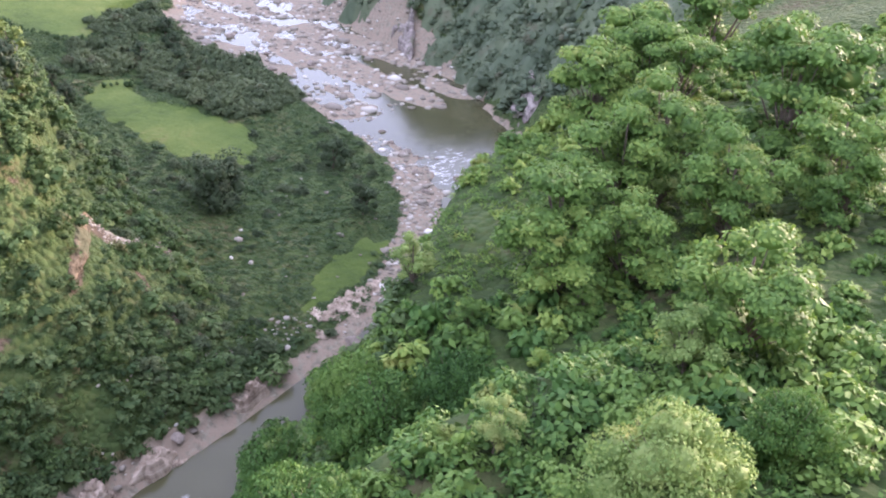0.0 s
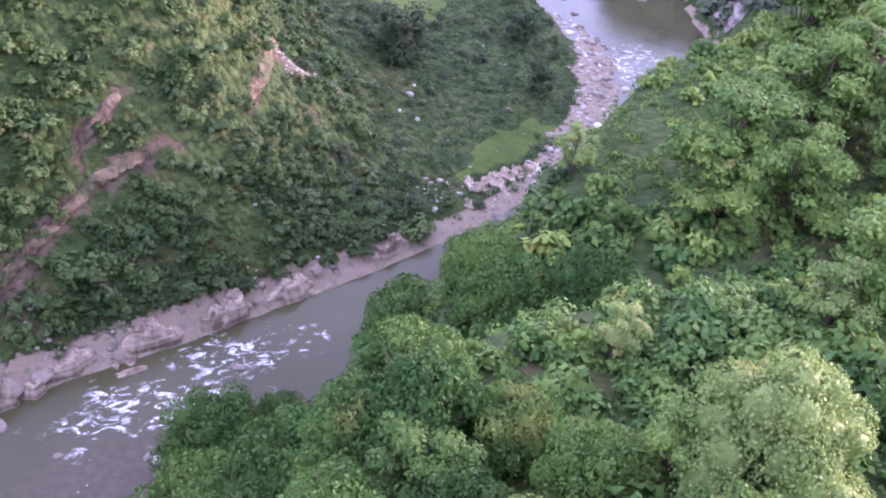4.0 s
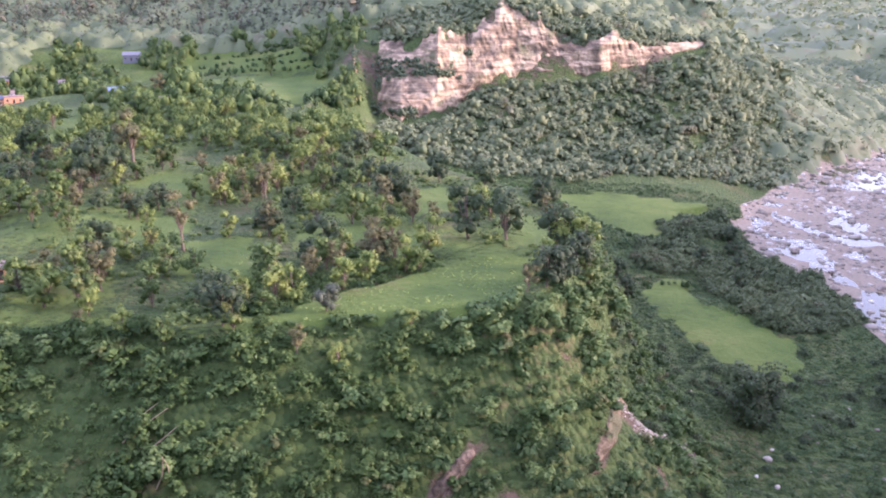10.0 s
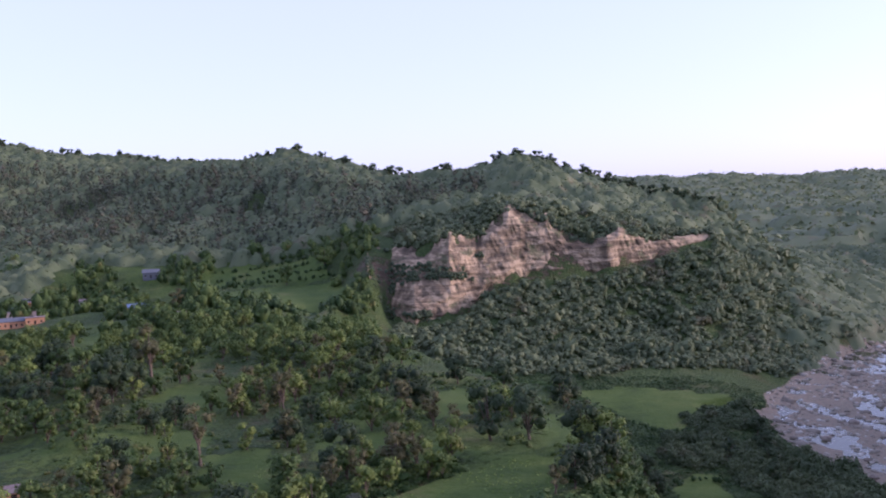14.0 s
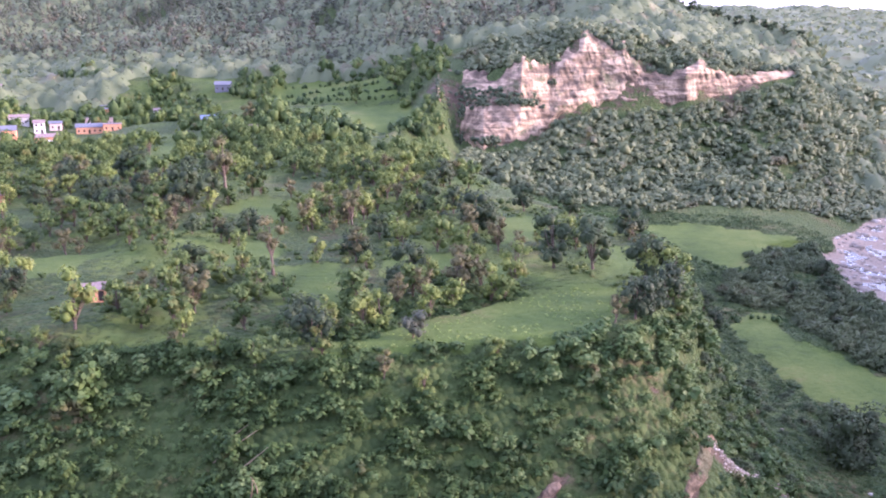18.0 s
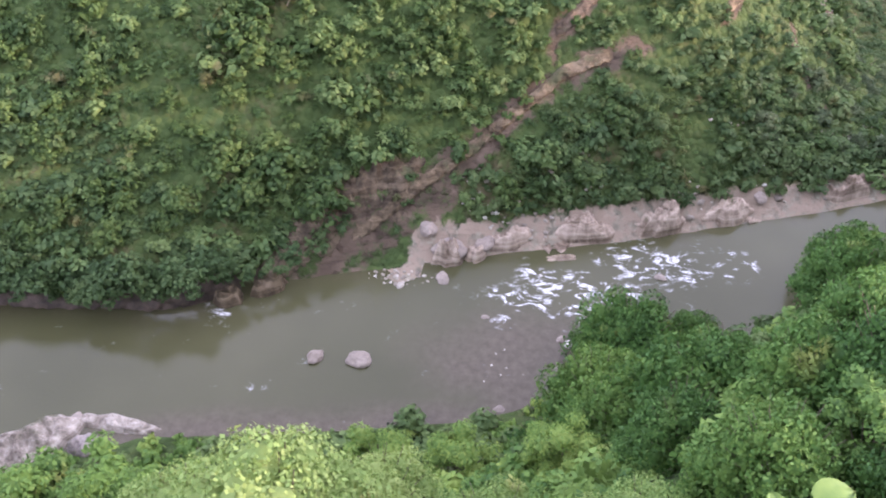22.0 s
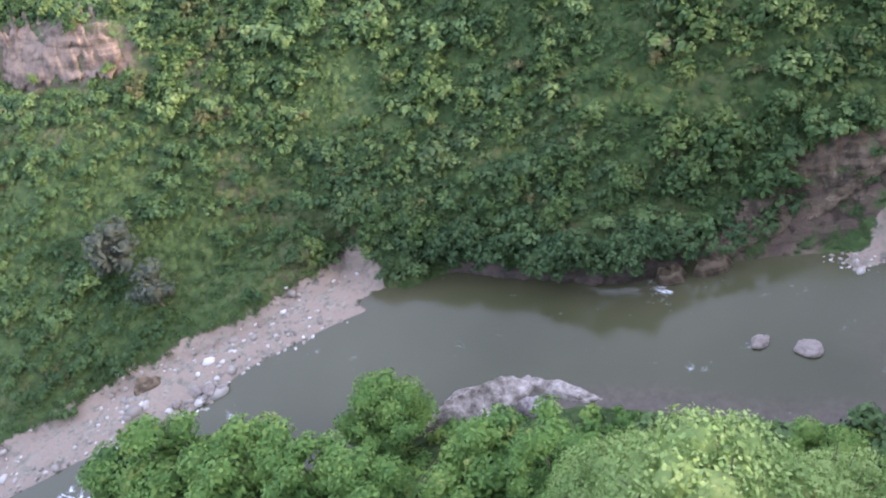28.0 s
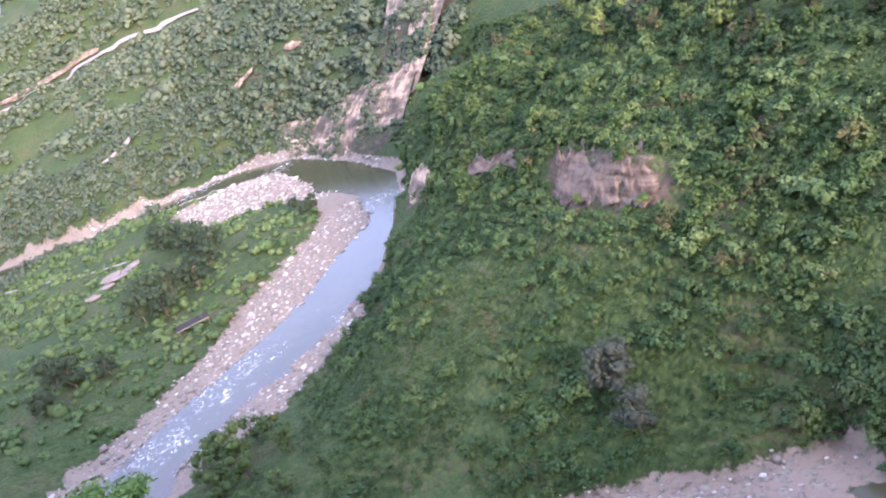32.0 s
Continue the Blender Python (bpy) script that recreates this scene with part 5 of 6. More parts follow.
# slope under the lookout: x, y, crown radius
for kind, spots in (
        (VINE, [(21.9, 56.1, 4.8), (12.5, 52.2, 5.3), (11.3, 20.9, 2.4), (13.6, 22.8, 2.2), (8.9, 16.8, 2.3), (7.9, 21.9, 2.4), (27.1, 84.4, 4.5), (17.9, 80.9, 7.7), (34.7, 67, 4.6), (13.1, 19.7, 2.6), (17.9, 52.8, 6.5), (15.5, 17.9, 1.8), (16.6, 14.7, 1.9), (17.9, 10, 2.1), (40.6, 57.6, 4.6), (46.8, 54.6, 4.1), (12.3, 15.3, 1.8), (8.9, 15.9, 2.4), (12.6, 61.9, 7), (28, 12.5, 1.7), (21.3, 7.4, 1.4), (50.6, 99.5, 7.7), (41.6, 63.9, 4.3), (69, 110.5, 7)]),
        (LEAFY, [(-36.7, 37.5, 7.3), (6.8, 46.9, 4), (11.8, 17.2, 2.2), (-2.8, 53.7, 4.6), (-11.9, 55.4, 4.9), (-65.4, 47.1, 6.8), (-75.8, 33.9, 9.3), (-98.3, 30, 8.6), (-40.1, 36, 6.5), (-30, 34.2, 5.1), (-65.9, 35.2, 7.1), (-178.3, -26.7, 16.1), (-145.3, -2.3, 9.6), (-95.2, 31.3, 10.2), (-87, 38.3, 6.7), (-66.2, 49.7, 7), (19.3, 14.3, 1.8), (33.5, 19, 3.6), (64.9, 59.4, 6), (67.1, 61.7, 7.7), (71.5, 56.2, 6.2), (84.2, 69.6, 7.9), (64.6, 56, 2.4), (54.8, 62.2, 1.8)]),
        (LEAFY, [(72.8, 67.9, 6), (90.5, 68.7, 8.8), (106.1, 62.7, 11), (123.1, 100.2, 9.1), (97.8, 50.3, 7.1), (85.9, 54.6, 7.4), (110.5, 100, 8.8), (138, 118, 11), (152, 110, 12), (129, 75, 8.6), (121, 92, 8), (95, 46, 5.5), (-172, -15.5, 6), (-146.6, 0, 7), (-55, 20, 5), (-50, 30, 6), (-80, 20, 6), (-105, 5, 6), (-60, 8, 5)]),
        (PALE, [(-7, 14.5, 4.5), (0.5, 18.3, 2.6), (4.9, 14, 2), (-17.5, 24.2, 4.6), (-5.9, 25.2, 4.2), (21.9, 12.7, 2.8), (12.5, 11.3, 2.3), (17.4, 6.3, 1.7)]),
        (GOLD, [(21.5, 20.9, 1.4), (30.8, 19.1, 1.6), (21.4, 9.7, 1.4), (15.5, 8.7, 1.2), (56.1, 74.4, 3.6), (30.4, 19, 2.1), (86.9, 65.6, 4.7), (108.8, 143, 5.6)]),
        ):
    for x, y, r in spots:
        kind.put(x, y, r * 2.0)

# ---- rock faces ----
def cliff_material(name, dark, mid, light, green=0.52, band=0.6):
    """Layered rock with drip streaks, cracks and a little moss."""
    m, nt, bsdf = shader(name, 0.9)
    p = position(nt)

    def squeezed(scale):
        node = nt.nodes.new("ShaderNodeMapping")
        node.inputs["Scale"].default_value = scale
        link(nt, p, node.inputs["Vector"])
        return node.outputs[0]
    bands = noise_tex(nt, 1.0, 8, 0.7, squeezed((0.02, 0.02, band)), 0.5)
    drips = noise_tex(nt, 1.0, 6, 0.65, squeezed((band, band, band * 0.12)), 0.4)
    blotch = noise_tex(nt, 0.13, 6, 0.65, p)
    sum_ = calc(nt, "ADD", calc(nt, "ADD", calc(nt, "MULTIPLY", bands, 0.5), calc(nt, "MULTIPLY", drips, 0.34)), calc(nt, "MULTIPLY", blotch, 0.16))
    tone = ramp(nt, sum_, [(0.42, dark), (0.49, mid), (0.55, light), (0.63, tuple(min(0.6, c * 1.2) for c in light))])
    moss = smooth(nt, noise_tex(nt, 0.11, 6, 0.7, p), green, green + 0.08)
    link(nt, mix(nt, calc(nt, "MULTIPLY", moss, 0.75), tone, (0.085, 0.095, 0.045)), bsdf.inputs["Base Color"])
    bump(nt, bsdf, calc(nt, "ADD", bands, drips), 0.9, 0.8)
    return m


CLIFF_ROCK = cliff_material("cliff_rock", (0.07, 0.054, 0.035), (0.185, 0.14, 0.09), (0.4, 0.305, 0.195), 0.55, 0.2)
BANK_ROCK = cliff_material("bank_rock", (0.12, 0.09, 0.06), (0.285, 0.228, 0.165), (0.46, 0.38, 0.29), 0.6)
SPIT_ROCK = cliff_material("spit_rock", (0.15, 0.125, 0.095), (0.3, 0.26, 0.205), (0.47, 0.42, 0.345), 0.58, 1.1)
SCAR_ROCK = cliff_material("scar_rock", (0.045, 0.034, 0.02), (0.1, 0.077, 0.045), (0.18, 0.14, 0.088), 0.55)
NOSE_ROCK = cliff_material("nose_rock", (0.05, 0.038, 0.024), (0.108, 0.08, 0.052), (0.19, 0.142, 0.096), 0.6, 0.4)
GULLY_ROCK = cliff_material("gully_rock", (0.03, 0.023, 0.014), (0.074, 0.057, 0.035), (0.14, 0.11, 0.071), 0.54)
SLIP_ROCK = cliff_material("slip_rock", (0.12, 0.105, 0.09), (0.22, 0.19, 0.165), (0.33, 0.29, 0.255), 0.56)


def rock_face(name, foot, top, label, rows=18, cols=90, rough=1.0, out=1.0, seed=3, material=None):
    """A weathered face between two lines, with ledges; it leans towards the lookout."""
    def along(line, n):
        p = dense(line, 0.5)
        run = np.arctan2(p[:, 0], p[:, 1]) if name == "cliff_wall" else np.arange(len(p))
        k = np.linspace(run[0], run[-1], n)
        return np.stack([np.interp(k, run, p[:, c]) for c in range(3)], 1)
    a, b = along(foot, cols), along(top, cols)
    jag = value_noise(a[:, 0] + a[:, 1], b[:, 0], max(1.5, np.linalg.norm(b - a, axis=1).mean() * 0.12), seed + 8)[:, None]
    k = 0.3 if name in ("cliff_wall", "cliff_bend", "cliff_bend_upper") else 0.8
    a, b = a + (b - a) * 0.1 * k * jag, b + (b - a) * 0.16 * k * np.roll(jag, cols // 3, 0)
    u = np.linspace(0, 1, rows)[:, None, None]
    p = a[None] * (1 - u) + b[None] * u
    away = -p / np.linalg.norm(p[..., :2], axis=-1, keepdims=True)
    away[..., 2] = 0
    s = p[..., 0] + p[..., 1]
    size = np.linalg.norm(b - a, axis=1).mean()
    push = rough * (value_noise(s, p[..., 2] * 2.2, size * 0.35, seed) * 0.09 + value_noise(s, p[..., 2] * 3.0, size * 0.12, seed + 1) * 0.05 + np.where(np.sin((p[..., 2] - 0.1 * s) / size * 26 + value_noise(s, s, size * 0.5, seed + 2) * 2) > 0.2, 0.03, 0.0)
                    + np.abs(value_noise(s, p[..., 2] * 0.25, size * 0.09, seed + 5)) * -0.06 + value_noise(s, p[..., 2], size * 0.035, seed + 6) * 0.018) * size
    edge = np.minimum(1, np.minimum(u[..., 0], 1 - u[..., 0]) * 6) * np.minimum(1, np.minimum(np.linspace(0, 1, cols), 1 - np.linspace(0, 1, cols)) * 8)[None]
    p = p + away * (out * edge - 1.2 * (1 - edge) + push * edge)[..., None]
    if name in ("cliff_nose", "cliff_chip", "cliff_patch"):
        # these faces stand just proud of the slope
        skin = height(p[..., 0], p[..., 1]) + (0.35 + 0.5 * push) * edge - 0.8 * (1 - edge)
        p[..., 2] = np.maximum(p[..., 2], skin)
    ob = new(name, sheet(name, p.reshape(-1, 3), grid_quads(rows, cols), material or CLIFF_ROCK))
    return tagged(ob, label, "cliff", kind="structure")


# wet rock, its colour also darkened for the shadow under the overhang
SHADED_WET_ROCK = plain("shaded_wet_rock", (0.03, 0.024, 0.018), (0.12, 0.09, 0.066), 0.5, 0.7, 0.3)


def lift(line):
    return [(x, y, float(height(np.array([x], float), np.array([y], float))[0]) + dz) for x, y, dz in line]


def strip(line, width, dz=0.3, shear=0.0):
    """Lower and upper edge of a bare strip that follows a line on the slope."""
    low, high = [], []
    for k, (x, y) in enumerate(line):
        w = width * (0.5 if k in (0, len(line) - 1) else 1.0)
        g = np.array([float(height(np.array([x + 2.0]), np.array([y]))[0] - height(np.array([x - 2.0]), np.array([y]))[0]), float(height(np.array([x]), np.array([y + 2.0]))[0] - height(np.array([x]), np.array([y - 2.0]))[0])])
        g /= np.linalg.norm(g) + 1e-6
        low.append((x - g[0] * w / 2, y - g[1] * w / 2, dz))
        high.append((x + g[0] * w / 2, y + g[1] * w / 2, dz))
    return lift(low), lift(high)


CLIFF = rock_face("cliff_wall", CLIFF_FOOT, CLIFF_TOP, "long banded pinkish sandstone cliff under a wooded ridge", 80, 420, 0.42, 4.0)
rock_face("cliff_nose", lift([(-188, 94.6, -0.6), (-176, 93, -0.6), (-161, 92, -0.6), (-151, 95, -0.5), (-145, 98.6, -0.4)]), lift([(-197, 104, 0.6), (-186, 105, 0.8), (-173, 105.4, 0.8), (-160, 105, 0.8), (-149, 104.4, 0.5)]), "bare tan rock face between shrubs on the slope", 30, 140, 0.9, 2.2, 3, NOSE_ROCK)
rock_face("cliff_chip", lift([(-237, 97.6, 0), (-222, 98.4, 0), (-205, 99.4, 0)]), lift([(-242, 103, 1), (-228, 104.6, 1.2), (-213, 105, 0.6)]), "small bare rock patch in the shrubs", 14, 50, 1.0, 1.8, 12, NOSE_ROCK)
rock_face("cliff_patch", lift([(-137, 115.4, 0), (-131, 117.7, 0)]), lift([(-139.6, 120.4, 0.6), (-135, 122.8, 0.6)]), "little bare rock patch high in the shrubs", 10, 22, 1.0, 1.8, 14, NOSE_ROCK)
rock_face("cliff_corner", lift([(-270, 84, -1), (-262, 88, -1), (-257, 93, 0)]), lift([(-287, 99, 2), (-280, 101, 3), (-268, 99, 2)]), "tan rock corner above the river", 14, 30, 1.0, 1.0, 9)
rock_face("cliff_bend", [(-545, 115, 0), (-512, 124, 0), (-470, 126, 0), (-432, 130, 0), (-404, 134, 1)], [(-575, 130, 14), (-530, 146, 16), (-488, 156, 24), (-450, 164, 30), (-412, 168, 32)], "grey-pink rock wall above the river bend", 30, 130, 0.8, 2.0, 15)
rock_face("cliff_bend_upper", [(-456, 152, 16), (-430, 154, 16), (-405, 160, 24)], [(-515, 212, 60), (-464, 208, 60), (-420, 204, 58)], "high pinkish rock wall beyond the river bend", 40, 70, 0.8, 2.0, 18)
rock_face("road_cut", *strip([(-966, -12), (-955, 10), (-946, 34), (-958, 56), (-962, 76), (-958, 94)], 13, 2.0), "orange earth cutting above the hill road", 12, 80, 1.2, 0.5, 44)
rock_face("bare_patch", *strip([(-648, 128), (-638, 136), (-630, 146)], 9, 2.5), "small orange earth slip in the wood", 8, 26, 1.4, 0.5, 45)
rock_face("bare_slip", *strip([(-602, 165), (-595, 168), (-588, 172)], 7, 2.5), "small bare earth slip in the wood", 8, 22, 1.4, 0.5, 46)
rock_face("cliff_landslip", lift([(219, 336, 0), (213, 316, 0), (209, 300, 0), (203, 284, 0)]), lift([(238, 340, 3), (231, 324, 3), (219, 305, 2), (210, 291, 1)]), "pale grey landslip scar running down to the river bed", 26, 70, 0.7, 0.6, 21, SLIP_ROCK)
rock_face("cliff_pool", lift([(196, 219, -0.5), (191, 208, -0.5), (187, 198, -0.5)]), lift([(211, 236, 1), (207, 222, 2), (198, 202, 1.5)]), "pale fissured rock face beside the deep pool", 20, 44, 1.3, 1.0, 24, SLIP_ROCK)
rock_face("gully_ledge", *strip(GULLY, 1.9), "bare brown rock ledge slanting up the slope", 8, 150, 1.6, 0.3, 36, SCAR_ROCK)
rock_face("upper_ledge", *strip(STEP, 2.2), "short pale rock step in the shrubs", 10, 60, 0.9, 0.2, 38, NOSE_ROCK)
rock_face("rim_break", *strip(RIB, 2.2, 0.4), "narrow brown rock rib below the plateau's corner", 8, 60, 1.6, 0.3, 41, SCAR_ROCK)
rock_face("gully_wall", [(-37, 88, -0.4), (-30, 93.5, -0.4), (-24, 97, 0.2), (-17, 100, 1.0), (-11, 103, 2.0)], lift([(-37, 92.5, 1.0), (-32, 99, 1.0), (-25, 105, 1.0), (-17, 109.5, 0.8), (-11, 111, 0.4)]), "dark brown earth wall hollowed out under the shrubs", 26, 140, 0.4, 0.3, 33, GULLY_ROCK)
rock_face("undercut_bank", [(-84, 81, -0.5), (-66, 82, -0.5), (-50, 83, -0.5), (-38, 87, -0.5)], [(-84, 83, 1.6), (-66, 84, 2.4), (-50, 85, 2.6), (-38, 89, 3.6)], "undercut rock bank at the waterline, coloured dark for its shade", 10, 90, 1.6, -0.3, 27, SHADED_WET_ROCK)
rock_face("ledge_bank", [(-25, 94, -0.4), (-16, 99, -0.4), (-10.5, 97.4, -0.4), (-4, 99.5, -0.4), (3.7, 103.5, -0.4), (16, 104.6, -0.4), (27, 110, -0.4), (36, 111.7, -0.4), (48, 116.2, -0.4), (64.5, 123.6, -0.4), (82, 129.5, -0.4), (99, 137.5, -0.4)],
          [(-25, 95.5, 0.5), (-16, 101, 1.0), (-11, 104, 2.0), (-2.6, 105, 2.0), (4, 108.5, 2.4), (10, 112, 2.6), (19, 113, 2.6), (28, 118, 2.6), (38, 122.5, 2.7), (52, 130.5, 2.8), (65, 135, 2.8), (82, 139.5, 2.6), (98, 144.5, 1.6)], "smooth pale rock ledge along the rapids", 30, 320, 2.3, 0.4, 30, BANK_ROCK)

def mound(name, x, y, rx, ry, h, label, seed, turn=0.0, stone=None, crag=0.0):
    """A low bare rock hump with ledges."""
    rings, sides = (26, 80) if crag else (14, 44)
    u, a = np.meshgrid(np.linspace(0, 1, rings), np.linspace(0, 2 * math.pi, sides, endpoint=False), indexing="ij")
    wob = 1 + 0.22 * value_noise(np.cos(a) * 3 + seed * 7, np.sin(a) * 3 + seed * 3, 1.1, seed)
    px, py = u * np.cos(a) * rx * wob, u * np.sin(a) * ry * wob
    pz = h * np.minimum(1.0, 1.3 * (1 - u ** 2.6)) * (1 + 0.5 * value_noise(px, py, rx * 0.35, seed + 1)) + 0.12 * h * np.sign(value_noise(px, py, rx * 0.22, seed + 2)) * (1 - u) - 0.5 * u ** 4
    if crag:
        pz = pz + crag * h * (1 - u ** 2) * (0.7 - 1.6 * np.abs(value_noise(px, py, rx * 0.3, seed + 3)) + 0.5 * np.abs(value_noise(px * 1.4, py, rx * 0.1, seed + 4))) + crag * 0.16 * h * np.round(2 * value_noise(px + py, px - py, rx * 0.16, seed + 5)) * (1 - u)
    c, s_ = math.cos(radians(turn)), math.sin(radians(turn))
    v = np.stack([x + px * c - py * s_, y + px * s_ + py * c, pz], -1).reshape(-1, 3)
    i, j = np.meshgrid(np.arange(rings - 1), np.arange(sides), indexing="ij")
    q = np.stack([i * sides + j, (i + 1) * sides + j, (i + 1) * sides + (j + 1) % sides, i * sides + (j + 1) % sides], -1).reshape(-1, 4)
    return tagged(new(name, sheet(name, v, q, stone or BANK_ROCK)), label, "rock")


mound("rock_spit", -58.5, 59.6, 8.6, 3.2, 1.3, "pale weathered rock spit reaching into the river", 71, 38, SPIT_ROCK, 1.2)
mound("rock_dome", -51.2, 60.2, 2.6, 2.0, 1.7, "smooth rounded grey rock behind the pale spit", 85, 20, SLIP_ROCK)
mound("bar_rock", -117, 47.5, 2.9, 2.0, 2.0, "brown weathered block on the gravel bar", 80, 35, SCAR_ROCK)
mound("rock_hump", -48.6, 64, 6.6, 1.5, 0.7, "low pale rock tongue at the water's edge", 72, -3, SPIT_ROCK, 1.0)
mound("rock_block", -8.6, 99.2, 2.6, 1.8, 2.6, "large pale block of rock at the foot of the gully", 73, 10, None, 0.5)
mound("rock_block", -4.2, 100.4, 2.0, 1.4, 1.6, "pale block of rock beside the rapids", 74, 30)
mound("rock_shelf", 9, 101.6, 3.0, 0.9, 0.35, "flat pale shelf of rock in the rapids", 75, 12)
mound("rock_shelf", 12.5, 107.4, 6.2, 2.5, 2.3, "smooth bulging tan rock shelf above the rapids", 76, 10, None, 0.55)
mound("rock_shelf", 25, 110.4, 4.6, 2.3, 2.9, "pale rock shelf leaning over the rapids", 77, 27, None, 0.6)
mound("rock_shelf", 36, 114.4, 5.2, 2.2, 2.6, "smooth pale rock shelf along the river", 82, 24, None, 0.5)
mound("rock_shelf", 56, 122, 6.0, 2.2, 2.2, "low broken rock shelf along the river", 83, 25, None, 0.7)
mound("rock_shelf", 0.5, 103.8, 4.4, 1.7, 2.0, "brown rock shelf with a dark hollow under it", 84, 22, None, 0.6)
mound("rock_block", -40, 87, 2.4, 1.6, 2.4, "dark square block under the overhanging shrubs", 78, 20, SCAR_ROCK)
mound("rock_block", -34.5, 90, 2.8, 1.6, 2.6, "brown square block under the overhanging shrubs", 79, 30, SCAR_ROCK)

# ---- boulders and gravel ----
def boulder_mesh(seed, detail=2, squash=0.7):
    bm = bmesh.new()
    bmesh.ops.create_icosphere(bm, subdivisions=detail, radius=1.0)
    r = random.Random(seed)
    off = Vector((r.uniform(0, 50), r.uniform(0, 50), r.uniform(0, 50)))
    for v in bm.verts:
        n = noise.noise(v.co * 0.9 + off) * 0.45 + noise.noise(v.co * 2.3 + off) * 0.16
        c = v.co * (1 + n)
        v.co = Vector((c.x * 1.15, c.y * 0.85, max(c.z, -0.6) * squash))
    me = bpy.data.meshes.new("boulder")
    bm.to_mesh(me)
    bm.free()
    me.materials.append(BOULDER)
    return me


BOULDERS = [boulder_mesh(k, 3) for k in range(5)]


def boulder(x, y, size, k, label, z=None, squash=1.0):
    ob = new("boulder", BOULDERS[k % 5])
    g = float(height(np.array([x], float), np.array([y], float))[0]) if z is None else z
    ob.matrix_basis = pose(x, y, max(g, -0.3) + size * 0.12, 0, 0, 47 * k) @ Matrix.Diagonal((size / 2, size / 2, size / 2 * squash, 1))
    return tagged(ob, label, "boulder", "boulders in the gorge")


for k, (x, y, size) in enumerate([(-19, 78, 3.2), (-25, 78, 2.6), (-9, 95, 2.2), (20, 92, 1.6), (1, 72, 1.3), (17, 88, 1.5), (15, 86, 1.2), (24, 99, 1.6), (-2, 88, 1.1), (9, 85, 1.2)]):
    boulder(x, y, size, k, "pale grey boulder standing in the river", -0.2, 0.8)
for k, (x, y, size) in enumerate([(41, 117, 2.2), (82, 128, 4.0), (-8.5, 100.5, 4.5), (-3, 102, 3.2), (-12, 102, 3), (-105, 50, 2.6), (-107, 49, 2.2), (-103, 51, 2.0), (-109, 46, 1.8),
                                   (-265, -28, 3.0), (-263, 55, 3.6), (66, 67, 1.6), (150, 183, 3.5), (154, 184, 4.5), (96, 137, 2.5), (100, 141, 3), (104, 144, 2.5), (110, 150, 2.2)]):
    boulder(x, y, size, k + 2, "weathered grey-brown boulder on the river bank")
for k, (x, y, size) in enumerate([(136, 180, 2), (141, 192, 2.2), (146, 206, 2.4), (149, 216, 2), (152, 226, 2.2), (155, 238, 2), (168, 300, 3), (160, 320, 3), (158, 350, 3.5), (190, 330, 3), (196, 310, 3), (180, 372, 4), (152, 300, 3)]):
    boulder(x, y, size, k + 3, "grey boulder on the stony river bed")

stone_bm = bmesh.new()
bmesh.ops.create_icosphere(stone_bm, subdivisions=1, radius=1.0)
SV = np.array([v.co[:] for v in stone_bm.verts])
SF = np.array([[v.index for v in f.verts] for f in stone_bm.faces])
stone_bm.free()
STONES = []
for k in range(5):
    STONES.append((SV * (1 + rng.uniform(-0.25, 0.25, (len(SV), 1))) * np.array([1.1, 0.85, 0.55]), SF[:60]))


def stones(name, box, step, lo, hi, keep, label):
    x, y = sample(rng, box, step, keep)
    s = rng.uniform(lo, hi, len(x)) ** 1.0 * np.where(rng.uniform(size=len(x)) < 0.08, 2.0, 1.0)
    p = np.stack([x, y, np.maximum(height(x, y), -0.2) + 0.05 * s, s, np.ones(len(x))], 1)
    return scatter_mesh(name, rng, STONES, p, GRAVEL_STONE, label, "stones")


def gravel_stone():
    m, nt, bsdf = shader("gravel_stone", 0.85)
    r = nt.nodes.new("ShaderNodeNewGeometry").outputs["Random Per Island"]
    col = ramp(nt, r, [(0.0, (0.115, 0.105, 0.08)), (0.5, (0.235, 0.22, 0.17)), (0.85, (0.42, 0.405, 0.34)), (1.0, (0.62, 0.61, 0.55))])
    n = noise_tex(nt, 3.0, 4, 0.6, position(nt))
    link(nt, mix(nt, calc(nt, "MULTIPLY", n, 0.5), col, (0.3, 0.25, 0.2)), bsdf.inputs["Base Color"])
    return m


GRAVEL_STONE = gravel_stone()
rocky = lambda x, y: (cover(GRAVEL, x, y) > 0.5) & (height(x, y) > -0.25)
stones("bar_stones", (-162, -12, -78, 88), 1.5, 0.2, 0.55, lambda x, y: rocky(x, y) & (value_noise(x, y, 8, 41) > -0.3), "pale stones on the gravel bar at the river bend")
stones("white_cobbles", (-122, 36, -101, 52), 1.1, 0.35, 0.85, lambda x, y: (near_line(x, y, [(-111, 40.5, 0), (-108.5, 44, 0), (-105, 47.5, 0), (-104.5, 50, 0)], 2.2) > 0.1) | (np.hypot(x + 116, y - 43) < 2.6), "large white stones at the edge of the gravel bar")
stones("rapids_stones", (-30, 66, 34, 110), 1.5, 0.15, 0.5, lambda x, y: (river_gap(x, y) < 1) & (value_noise(x, y, 7, 42) + np.clip(1 - np.hypot(x - 14, y - 86) / 22, 0, 1) * 1.4 > 1.0), "small pale stones showing in the shallow rapids")
stones("gully_pebbles", (-22, 91, -9, 98), 0.8, 0.18, 0.42, lambda x, y: np.hypot((x + 15.2) / 5.5, (y - 94.6) / 1.7) < 1, "bank of white pebbles in the water below the gully")
